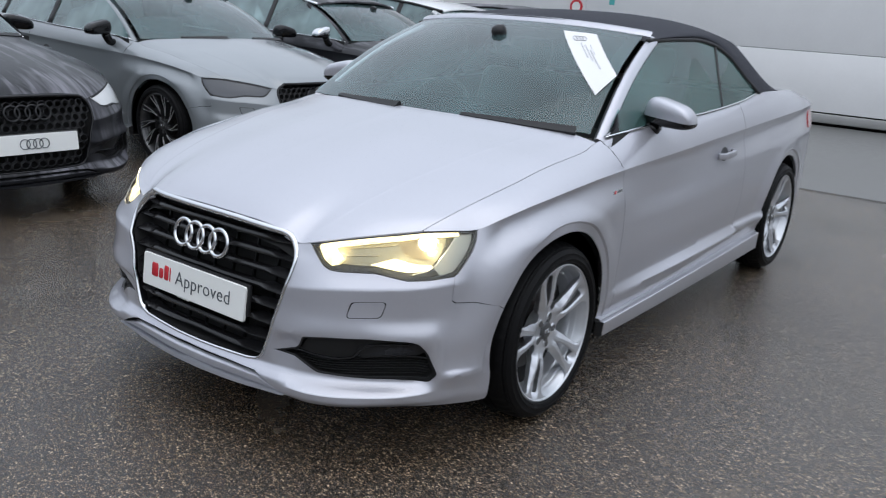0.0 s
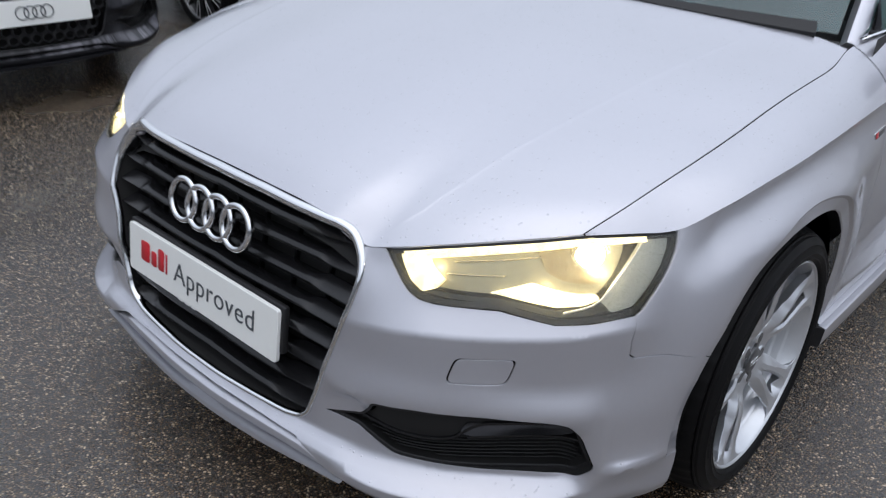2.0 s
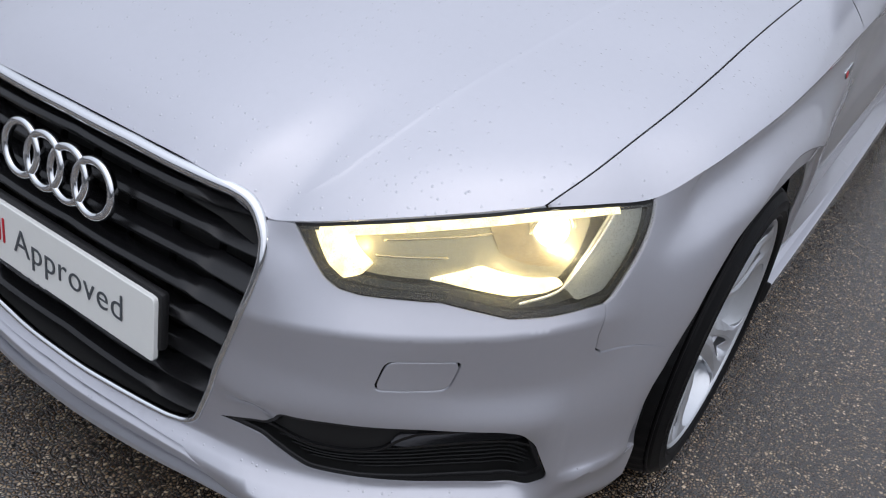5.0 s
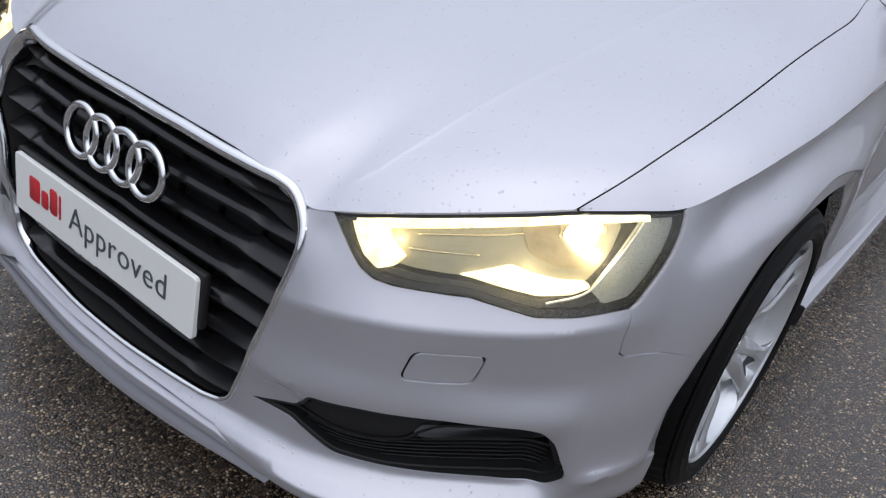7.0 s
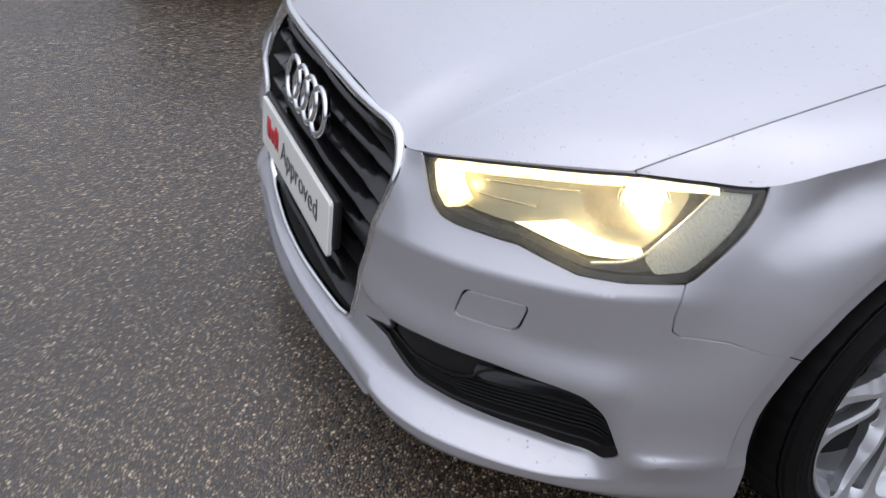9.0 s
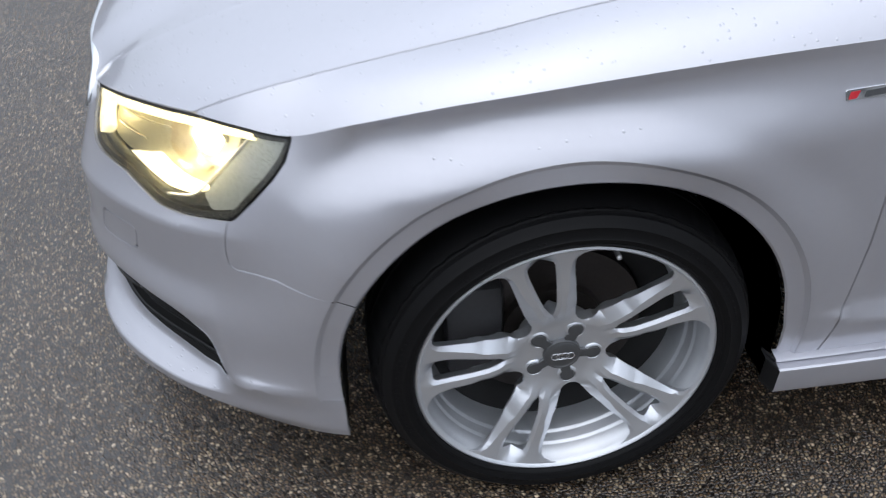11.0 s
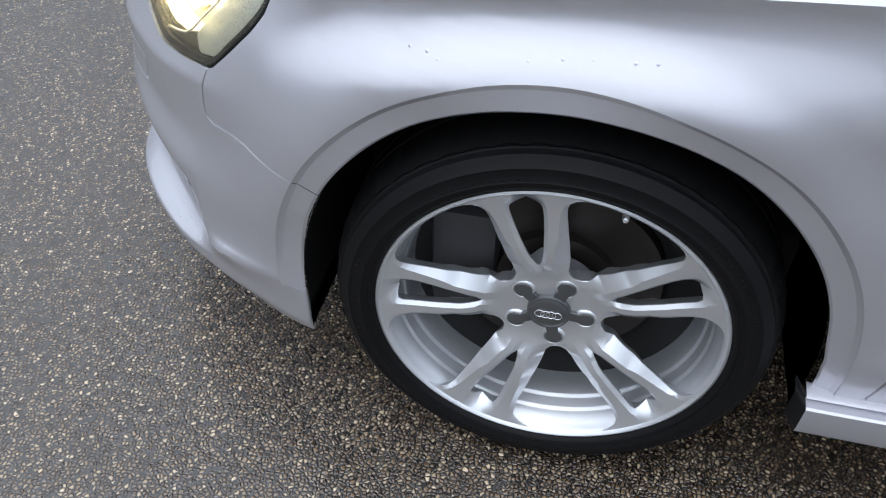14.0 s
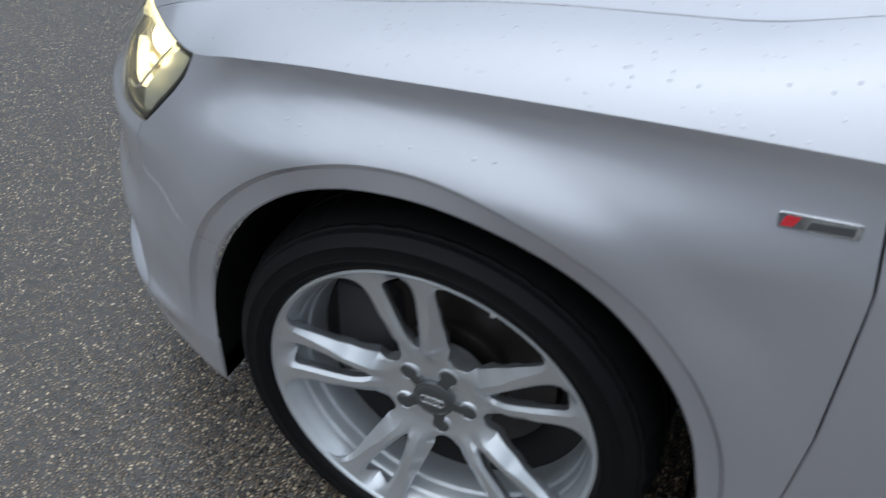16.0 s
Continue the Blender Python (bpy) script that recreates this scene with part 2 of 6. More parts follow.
SILVER = paint("silver_lacquer", (.53, .534, .580), metal=.64, rough=.41, drops=.17, dirt=.04)
GREY_PAINT = paint("grey_lacquer", (.255, .276, .290), metal=.25, rough=.4)
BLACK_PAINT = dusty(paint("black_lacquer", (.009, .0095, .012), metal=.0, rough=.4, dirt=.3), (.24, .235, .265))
BLACK_PAINT.node_tree.nodes["Principled BSDF"].inputs["Coat Weight"].default_value = .22
BLACK_PAINT.node_tree.nodes["Principled BSDF"].inputs["Specular IOR Level"].default_value = .2
WHITE_PAINT = paint("white_lacquer", (.78, .79, .80), metal=0, rough=.4)
PALE_LAMP = material("pale_unlit_lamp", (.70, .71, .70), .3, .2, coat=1, grain=.15, size=30)
CHROME = material("chrome", (.80, .81, .83), .08, 1.0)
BRIGHT = material("satin_aluminium", (.82, .83, .85), .28, .75, coat=.6)
GLOSS_BLACK = material("gloss_black_plastic", (.006, .006, .007), .10, grain=.1, size=40, spec=.4)
MATT_BLACK = material("black_plastic", (.014, .014, .015), .45, grain=.25, size=300, bump=.0004, spec=.35)
# near-black, for black plastic and for hollows, whose shade it puts into colour
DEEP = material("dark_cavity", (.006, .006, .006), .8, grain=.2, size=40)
RUBBER = material("tyre_rubber", (.005, .005, .0055), .55, grain=.3, size=220, stain=.3, bump=.0003, spec=.16)
SEAL = material("rubber_seal", (.012, .012, .013), .5, grain=.2, size=200)
WHEEL_SILVER = material("wheel_silver", (.70, .72, .755), .33, .80, coat=.5, grain=.06, size=700, stain=.05)
FOG_GLASS = material("fog_lamp_glass", (.012, .0125, .014), .2, grain=.2, size=50, spec=.3)
BARREL = material("wheel_barrel", (.66, .68, .71), .40, .72, coat=.3, grain=.08, size=500, stain=.12)
SLAT = material("grille_slat_black", (.010, .010, .011), .24, grain=.2, size=60, spec=.42)
CAP = material("wheel_cap_grey", (.10, .103, .107), .35, .5, coat=.3, grain=.1, size=400)
DISC = material("brake_disc_steel", (.045, .038, .035), .45, .6, grain=.4, size=150, stain=.4)
CALIPER = material("caliper_iron", (.05, .05, .053), .5, .3, grain=.3, size=120)
CANVAS = material("navy_canvas", (.020, .022, .032), .85, grain=.3, size=1500, stain=.15, bump=.0004)
SCREEN = glass("windscreen_glass", (.62, .86, .86), share=1.45, haze=.13, film_colour=(.34, .58, .60))
PANE = glass("side_window_glass", (.50, .82, .78), share=1.2, haze=.19, film_colour=(.26, .52, .49))
LENS = glass("headlamp_lens", (.95, .95, .91), .01, 1.2, .075, (.92, .88, .72), 620, 3, glow=.9)
DARK_PANE = glass("dark_window_glass", (.30, .42, .42), share=2.0, haze=.33, film_colour=(.42, .62, .62))
PLATE_WHITE = material("plate_white", (.86, .87, .84), .25, coat=.5, grain=.03, size=80, stain=.03)
PLATE_GREY = material("plate_lettering_grey", (.07, .08, .09), .4, grain=.1, size=200)
PLATE_RED = material("plate_lettering_red", (.55, .02, .03), .4, grain=.1, size=200)
PAPER = material("paper", (.82, .82, .82), .7, grain=.04, size=60, stain=.03)
PRINT = material("print_grey", (.46, .46, .48), .7, grain=.1, size=200)
RED_LAMP = material("red_lamp_plastic", (.45, .01, .015), .1, coat=1, grain=.1, size=80)
REFLECTOR = material("lamp_reflector", (.42, .39, .28), .38, .55, grain=.25, size=90, stain=.2, bump=.0006)
AMBER = material("gold_lamp_housing", (.37, .30, .18), .35, .5, grain=.5, size=90, bump=.001)
BOWL = material("lamp_bowl_grey", (.045, .046, .043), .35, .2, grain=.15, size=60, stain=.15)
LEDGE = material("lamp_ledge", (.60, .55, .42), .25, .6, grain=.1, size=90)
SIGNAL = material("clear_turn_signal", (.52, .54, .51), .35, .4, grain=.1, size=60, stain=.1)
LAMP_DRL = material("lit_daytime_strip", (.9, .8, .5), .3, emit=(1.0, .87, .50), power=1.25)
LAMP_BEAM = material("lit_projector", (.9, .9, .8), .2, emit=(1.0, .92, .70), power=6)
LAMP_BAND = material("lit_reflector_band", (.9, .8, .5), .3, emit=(1.0, .88, .55), power=1.6)
LAMP_OFF = material("unlit_lamp", (.05, .055, .065), .2, 0, coat=.6, grain=.05, size=30)
LEATHER = material("black_leather", (.02, .02, .021), .5, grain=.3, size=250, bump=.0005)
DASH = material("dashboard_plastic", (.03, .031, .033), .6, grain=.2, size=400, bump=.0003)
ASPHALT = wet_asphalt()
CONCRETE = material("worn_concrete", (.16, .16, .155), .35, grain=.25, size=130, stain=.35, bump=.0006)
CLADDING = material("grey_wall_panel", (.80, .80, .80), .55, grain=.04, size=30, stain=.08, bump=.0004)
PLINTH = material("plinth_metal", (.34, .34, .33), .4, .2, grain=.1, size=60, stain=.2)
ADDED_WALL = material("added_wall_render", (.22, .22, .22), .7, grain=.15, size=20, stain=.2, bump=.001)
DARK_WHEEL = material("wheel_dark_grey", (.05, .051, .054), .3, .6, coat=.8, grain=.08, size=500)
SIGN_RED = material("sign_red", (.6, .03, .04), .4, grain=.05, size=60)
SIGN_CYAN = material("sign_cyan", (.12, .50, .50), .4, grain=.05, size=60)

# ---- the shape of the silver car: a belt of side surface, the fender tops and the bonnet ----
# y runs from the nose (minus) to the tail, x to the car's left, the front axle is at y = 0.


def spline(xs, ys, x):
    """A smooth curve through knots (xs, ys); ys may hold several columns."""
    xs, ys, x = np.asarray(xs, float), np.asarray(ys, float), np.asarray(x, float)
    flat = ys.ndim == 1
    if flat:
        ys = ys[:, None]
    h = np.diff(xs)[:, None]
    d = np.diff(ys, axis=0) / h
    m = np.zeros_like(ys)
    m[1:-1] = (h[1:] * d[:-1] + h[:-1] * d[1:]) / (h[1:] + h[:-1])
    m[0], m[-1] = d[0], d[-1]
    i = np.clip(np.searchsorted(xs, x) - 1, 0, len(xs) - 2)
    t, hh = ((x - xs[i]) / h[i, 0])[..., None], h[i]
    out = ys[i] * (1 + 2 * t) * (1 - t) ** 2 + m[i] * hh * t * (1 - t) ** 2 + ys[i + 1] * t * t * (3 - 2 * t) + m[i + 1] * hh * t * t * (t - 1)
    return out[..., 0] if flat else out


# the outline of the body in plan, left half, from the nose to the tail
PLAN = np.array([(0, -.862), (.15, -.857), (.30, -.838), (.45, -.795), (.583, -.728), (.677, -.651), (.75, -.572), (.797, -.50), (.832, -.41), (.856, -.309), (.873, -.15), (.882, .05), (.888, .4), (.894, .9), (.8965, 1.5), (.8945, 2.1), (.888, 2.6), (.868, 2.95), (.83, 3.22), (.74, 3.42), (.5, 3.515), (0, 3.545)])
KNOT = np.r_[0, np.cumsum(np.linalg.norm(np.diff(PLAN, axis=0), axis=1))]
TAIL = KNOT[-1]
_PK, _PP = np.r_[-KNOT[1], KNOT], np.vstack([PLAN[1] * (-1, 1), PLAN])


def plan(u):
    return spline(_PK, _PP, u)


def plan_normal(u):
    t = plan(u + .004) - plan(u - .004)
    t /= np.linalg.norm(t, axis=-1, keepdims=True)
    return np.stack([t[..., 1], -t[..., 0]], -1)


# level lines of the body: (way round the plan, height, how far it stands out from the plan)
LINES = [
    [(0, 0.2, -0.03), (0.35, 0.2, -0.02), (0.5, 0.203, 0.016), (0.8, 0.206, 0.008), (0.95, 0.2, 0.004), (1.07, 0.186, 0.004), (1.5, 0.2, -0.03), (1.83, 0.205, -0.04), (3.5, 0.205, -0.04), (4.5, 0.22, -0.05), (5.63, 0.25, -0.06)],
    [(0, 0.225, -0.005), (0.35, 0.224, 0.002), (0.5, 0.22, 0.031), (0.8, 0.222, 0.0235), (0.88, 0.223, 0.017), (0.95, 0.222, 0.014), (1.07, 0.215, 0.011), (1.5, 0.225, -0.012), (1.83, 0.225, -0.016), (3.5, 0.235, -0.016), (3.7, 0.24, -0.016), (4.5, 0.26, -0.02), (5.63, 0.3, -0.02)],
    [(0, 0.2515, -0.002), (0.35, 0.25, 0.005), (0.5, 0.241, 0.033), (0.65, 0.2425, 0.034), (0.8, 0.246, 0.027), (0.85, 0.25, 0.021), (0.9, 0.256, 0.019), (0.97, 0.258, 0.017), (1.04, 0.254, 0.012), (1.07, 0.248, 0.011), (1.5, 0.255, -0.012), (1.83, 0.25, -0.023), (3.5, 0.28, -0.023), (3.7, 0.284, -0.022), (4.5, 0.31, -0.01), (5.63, 0.36, 0)],
    [(0, 0.285, -0.03), (0.35, 0.288, -0.026), (0.43, 0.286, -0.018), (0.5, 0.285, -0.016), (0.8, 0.281, -0.01), (0.845, 0.282, -0.004), (0.875, 0.29, 0.014), (0.905, 0.302, 0.03), (0.97, 0.305, 0.0275), (1.04, 0.3, 0.015), (1.07, 0.294, 0.009), (1.5, 0.285, -0.02), (1.83, 0.274, -0.0195), (3.5, 0.308, -0.020), (3.7, 0.312, -0.022), (4.5, 0.35, -0.005), (5.63, 0.42, 0.01)],
    [(0, 0.335, -0.038), (0.35, 0.335, -0.024), (0.4, 0.368, -0.026), (0.44, 0.374, -0.022), (0.475, 0.355, -0.012), (0.5, 0.337, -0.008), (0.65, 0.335, -0.01), (0.8, 0.335, -0.009), (0.845, 0.333, -0.001), (0.878, 0.326, 0.02), (0.905, 0.318, 0.0235), (0.97, 0.321, 0.019), (1.04, 0.326, 0.012), (1.07, 0.335, 0.006), (1.5, 0.36, -0.012), (1.8, 0.352, -0.012), (1.84, 0.352, -0.011), (1.88, 0.3525, -0.007), (1.92, 0.353, -0.002), (1.96, 0.354, 0), (3.5, 0.378, 0.003), (3.7, 0.382, 0.003), (4.5, 0.42, 0), (5.63, 0.5, 0.01)],
    [(0, 0.42, -0.048), (0.35, 0.42, -0.026), (0.4, 0.402, -0.012), (0.44, 0.408, -0.001), (0.5, 0.42, 0.009), (0.65, 0.424, 0.015), (0.8, 0.42, 0.02), (0.85, 0.42, 0.022), (0.9, 0.42, 0.017), (1, 0.42, 0.008), (1.07, 0.42, 0.001), (1.5, 0.44, -0.006), (1.8, 0.374, -0.011), (1.84, 0.371, -0.0115), (1.88, 0.37, -0.0135), (1.92, 0.3705, -0.016), (1.96, 0.371, -0.017), (3.5, 0.402, -0.018), (3.7, 0.41, -0.014), (4.5, 0.5, 0), (5.63, 0.58, 0)],
    [(0, 0.48, -0.06), (0.35, 0.48, -0.036), (0.42, 0.478, -0.02), (0.5, 0.48, -0.004), (0.8, 0.484, 0.001), (0.95, 0.487, 0.004), (1.07, 0.49, 0), (1.5, 0.52, 0.004), (1.83, 0.52, -0.006), (3.5, 0.54, -0.005), (4.5, 0.56, 0.002), (5.63, 0.66, -0.02)],
    [(0, 0.548, -0.074), (0.35, 0.536, -0.042), (0.42, 0.542, -0.024), (0.5, 0.553, -0.01), (0.56, 0.561, -0.005), (0.67, 0.568, -0.001), (0.8, 0.573, 0), (0.88, 0.58, 0), (1.07, 0.59, -0.002), (1.5, 0.61, 0.01), (1.83, 0.61, -0.004), (3.5, 0.63, -0.003), (4.5, 0.66, 0.003), (5.63, 0.74, -0.03)],
    [(0, 0.64, -0.094), (0.38, 0.625, -0.066), (0.45, 0.617, -0.053), (0.55, 0.602, -0.035), (0.67, 0.599, -0.022), (0.8, 0.593, -0.013), (0.9, 0.601, -0.01), (1.07, 0.64, -0.008), (1.2, 0.66, 0.001), (1.3, 0.672, 0.013), (1.432, 0.682, 0.022), (1.6, 0.688, 0.018), (1.75, 0.693, 0.005), (1.83, 0.695, -0.003), (3.5, 0.73, -0.004), (4.5, 0.77, 0), (5.63, 0.83, -0.05)],
    [(0, 0.675, -0.101), (0.38, 0.646, -0.073), (0.45, 0.645, -0.07), (0.55, 0.65, -0.06), (0.67, 0.655, -0.052), (0.8, 0.66, -0.045), (0.9, 0.668, -0.04), (1, 0.69, -0.036), (1.07, 0.7, -0.033), (1.13, 0.735, -0.041), (1.25, 0.759, -0.0305), (1.379, 0.776, -0.0230), (1.5, 0.788, -0.0205), (1.623, 0.798, -0.0195), (1.85, 0.806, -0.0205), (2.36, 0.815, -0.029), (3.04, 0.843, -0.028), (3.75, 0.871, -0.027), (4.5, 0.9, -0.022), (5.63, 0.9, -0.055)],
    [(0, 0.7, -0.106), (0.15, 0.699, -0.103), (0.28, 0.694, -0.096), (0.36, 0.678, -0.089), (0.405, 0.664, -0.083), (0.463, 0.6705, -0.08), (0.56, 0.69, -0.083), (0.65, 0.7035, -0.085), (0.75, 0.716, -0.084), (0.843, 0.726, -0.08), (0.94, 0.729, -0.068), (1.031, 0.729, -0.05), (1.13, 0.755, -0.036), (1.25, 0.780, -0.024), (1.379, 0.798, -0.016), (1.623, 0.820, -0.014), (1.85, 0.831, -0.018), (2.36, 0.852, -0.021), (3.04, 0.88, -0.023), (3.75, 0.908, -0.021), (4.5, 0.93, -0.02), (5.63, 0.95, -0.06)],
]
LINES = [np.array(line) for line in LINES]


def crease(u):
    """Height and stand-out of the shoulder crease, which runs on as the front edge of the bonnet."""
    v = spline(LINES[-1][:, 0], LINES[-1][:, 1:], np.abs(u))
    return v[..., 0], v[..., 1]


AXLE, REAR = 1.432, 4.027


def flare(a, z):
    """How far the body stands out round the wheel openings."""
    out = 0
    for c, k in ((AXLE, 1.0), (REAR, .55)):
        r, th = np.hypot(a - c, z - .314), np.degrees(np.arctan2(z - .314, c - a))
        th = np.where(th < -90, th + 360, th)
        high = np.interp(th, [-40, -25, 0, 20, 36, 55, 75, 90, 110, 140, 165, 190], [0, 0, .011, .026, .028, .018, .009, .006, .007, .012, .007, 0])
        far = np.interp(th, [0, 40, 62, 115, 150, 180], [.52, .535, .47, .46, .50, .50])
        t = np.clip((far - r) / (far - .40), 0, 1)
        out = out + k * high * t * t * (3 - 2 * t)
    return out


def side(u, z):
    """Points of the belt surface."""
    u, z = np.broadcast_arrays(np.asarray(u, float), np.asarray(z, float))
    a = np.abs(u)
    rows = np.stack([spline(line[:, 0], line[:, 1:], a) for line in LINES])  # row, ..., (z, d)
    zk, dk = rows[..., 0], rows[..., 1]
    h, s = np.diff(zk, axis=0), np.diff(dk, axis=0) / np.diff(zk, axis=0)
    m = np.zeros_like(zk)
    same = s[1:] * s[:-1] > 0
    m[1:-1] = np.where(same, (h[1:] * s[:-1] + h[:-1] * s[1:]) / (h[1:] + h[:-1]), 0)
    cap = 3 * np.minimum(np.abs(s[1:]), np.abs(s[:-1]))
    m[1:-1] = np.clip(m[1:-1], -cap, cap)
    m[0], m[-1] = s[0], s[-1]
    # the bumper's crease breaks the curve; so does the ledge above the lower corner
    lo, hi = m.copy(), m.copy()
    for row, soft in ((2, np.clip((a - .40) / .05, 0, 1) * np.clip((.93 - a) / .06, 0, 1)), (7, np.clip((1.02 - a) / .15, 0, 1)), (3, np.clip((a - .8) / .1, 0, 1) * (a < 1.3)), (4, np.clip((a - 1.80) / .05, 0, 1) * (a < 3.9)), (5, np.clip((a - 1.80) / .05, 0, 1) * (a < 3.9) * .6 + np.clip(1 - np.abs(a - .43) / .07, 0, 1))):
        lo[row], hi[row] = m[row] * (1 - soft) + s[row - 1] * soft, m[row] * (1 - soft) + s[row] * soft
    i = np.clip((z >= zk).sum(0) - 1, 0, len(LINES) - 2)
    pick = lambda arr, j: np.take_along_axis(arr, j[None], 0)[0]
    z0, hh = pick(zk, i), pick(h, i)
    t = (z - z0) / hh
    d = pick(dk, i) * (1 + 2 * t) * (1 - t) ** 2 + pick(hi, i) * hh * t * (1 - t) ** 2 + pick(dk, i + 1) * t * t * (3 - 2 * t) + pick(lo, i + 1) * hh * t * t * (t - 1)
    d = np.where(z > zk[-1], dk[-1] + s[-1] * (z - zk[-1]), np.where(z < zk[0], dk[0] + s[0] * (z - zk[0]), d))
    d = d + flare(a, z)
    p = plan(a) + plan_normal(a) * d[..., None]
    return np.stack([p[..., 0] * np.where(u < 0, -1, 1), p[..., 1], z], -1)


# the bonnet's side joint, going on as the window line to the rear deck: x, y, z
JOINT = np.array([(.690, -.518, .729), (.712, -.45, .757), (.729, -.35, .785), (.742, -.25, .808), (.752, -.1, .836), (.757, 0, .856), (.761, .1, .8715), (.764, .2, .883), (.767, .3, .896), (.758, .405, .919), (.800, .60, .950), (.815, 1.0, .966), (.818, 1.5, .985), (.815, 1.85, 1.008), (.800, 2.1, 1.032), (.785, 2.5, 1.034), (.745, 3.0, 1.010), (.66, 3.28, .975), (.52, 3.42, .950)])
JY = JOINT[:, 1]


def top(u, w):
    """From the crease (w 0) up to the joint of the bonnet or the window line (w 1)."""
    u, w = np.broadcast_arrays(np.asarray(u, float), np.asarray(w, float))
    a = np.abs(u)
    z, d = crease(a)
    p0 = plan(a) + plan_normal(a) * d[..., None]
    p0 = np.stack([p0[..., 0], p0[..., 1], z], -1)
    f = np.clip((a - .843) / (1.432 - .843), 0, 1)
    y1 = np.where(a < 1.432, -.518 + .518 * f ** 1.1, np.minimum(p0[..., 1], 3.40))
    j = spline(JY, JOINT, y1)
    k = w[..., None]
    out = p0 * (1 - k) + j * k
    swell = 4 * w * (1 - w)
    out[..., 2] += .008 * swell * np.clip((a - .9) / .4, 0, 1)
    out[..., 0] += .006 * swell * np.clip((a - .9) / .4, 0, 1)
    return out * np.stack([np.where(u < 0, -1, 1), np.ones_like(u), np.ones_like(u)], -1)


# the bonnet's front edge (over the grille, then along the lamp), centre line and rear edge
_edge = np.array([.425, .463, .52, .58, .65, .72, .78, .843])
_edge = side(_edge, crease(_edge)[0])
NOSE = np.vstack([[(0, -.750, .712), (.15, -.749, .710), (.27, -.745, .704), (.335, -.740, .692), (.365, -.733, .676)], _edge + (0, 0, .0015)])
NOSE_SMOOTH = np.array([(0, -.757, .711), (.20, -.752, .710), (.38, -.722, .697), (.55, -.640, .709), (.690, -.518, .729)])
NOSE_SMOOTH[-1] = NOSE[-1]
SPINE = np.array([(0, -.757, .711), (0, -.72, .735), (0, -.6, .783), (0, -.4, .838), (0, -.2, .880), (0, 0, .922), (0, .22, .972)])
COWL = np.array([(0, .22, .972), (.25, .235, .970), (.45, .275, .963), (.60, .325, .952), (.70, .370, .940), (.758, .405, .920)])


def along(knots, t):
    k = np.r_[0, np.cumsum(np.linalg.norm(np.diff(knots, axis=0), axis=1))]
    return spline(k / k[-1], knots, t)


def ridge_line(t):
    """How far out the bonnet's fine crease runs."""
    return np.interp(t, [0, .025, .07, .15, .25, .36, .485, .60, 1], [.510, .535, .575, .600, .620, .642, .667, .687, .755])


def bonnet_sheet(c, t):
    """The bonnet, with the crease at c = .65."""
    c, t = np.broadcast_arrays(np.asarray(c, float), np.asarray(t, float))
    a, r = np.abs(c), ridge_line(t)
    s = np.where(a < .65, a * r / .65, r + (a - .65) * (1 - r) / .35)
    return bonnet(s * np.where(c < 0, -1, 1), t)


def bonnet(s, t):
    """s from the centre (0) to the side joint (1), minus on the right half; t from the nose (0) to the windscreen (1)."""
    s, t = np.broadcast_arrays(np.asarray(s, float), np.asarray(t, float))
    a = np.abs(s)
    joint = JOINT[:10]
    n0, n1, l, r = along(NOSE_SMOOTH, a), along(COWL, a), along(SPINE, t), along(joint, t)
    A, T = a[..., None], t[..., None]
    c00, c10, c01, c11 = NOSE_SMOOTH[0], NOSE_SMOOTH[-1], COWL[0], COWL[-1]
    p = n0 * (1 - T) + n1 * T + l * (1 - A) + r * A - (c00 * (1 - A) * (1 - T) + c10 * A * (1 - T) + c01 * (1 - A) * T + c11 * A * T)
    p = p + (along(NOSE, a) - along(NOSE_SMOOTH, a)) * np.exp(-((np.clip(T, 0, 1) / .11) ** 1.3))
    # the lifted middle with its two soft creases, and the rounded front edge
    p[..., 2] += .022 * np.sin(np.pi * np.clip(t, 0, 1)) ** .8 * (1 - a ** 2.5)
    ridge = ridge_line(t)
    fold = .0008 * np.clip(t / .05, 0, 1) * np.clip((1 - t) / .2, 0, 1)
    p[..., 2] += fold * np.where(a < ridge, np.exp(-np.abs(a - ridge) / .06), np.exp(-np.abs(a - ridge) / .006))
    p[..., 0] *= np.where(s < 0, -1, 1)
    return p

# ---- mesh helpers ----
from mathutils.geometry import delaunay_2d_cdt


def thing(name, label, category, m=None, group="", kind=""):
    ob = new(name)
    if m is not None:
        ob.matrix_world = m
    return tagged(ob, label, category, group, kind)


def part(name, verts, faces, *rest, smooth=True, sharp=None):
    """One mesh object from corner places, faces and (if given) normals; then its material, the thing or part that it belongs to and a label."""
    normals = None
    if isinstance(rest[0], np.ndarray):
        normals, rest = rest[0], rest[1:]
    mat, parent, label = (*rest, None, "")[:3] if len(rest) < 3 else rest
    me = bpy.data.meshes.new(name)
    me.from_pydata(np.asarray(verts, float).tolist(), [], [[int(i) for i in f] for f in faces])
    me.materials.append(mat)
    me.polygons.foreach_set("use_smooth", [smooth] * len(me.polygons))
    if sharp is not None:
        bm = bmesh.new()
        bm.from_mesh(me)
        bmesh.ops.recalc_face_normals(bm, faces=bm.faces)
        for e in bm.edges:
            if len(e.link_faces) == 2 and e.calc_face_angle(0) > sharp:
                e.smooth = False
        bm.to_mesh(me)
        bm.free()
    me.update()
    if normals is not None:
        me.normals_split_custom_set_from_vertices(np.asarray(normals, float).tolist())
    ob = new(name, me)
    ob.parent = parent
    if label:
        ob["label"] = label
    return ob


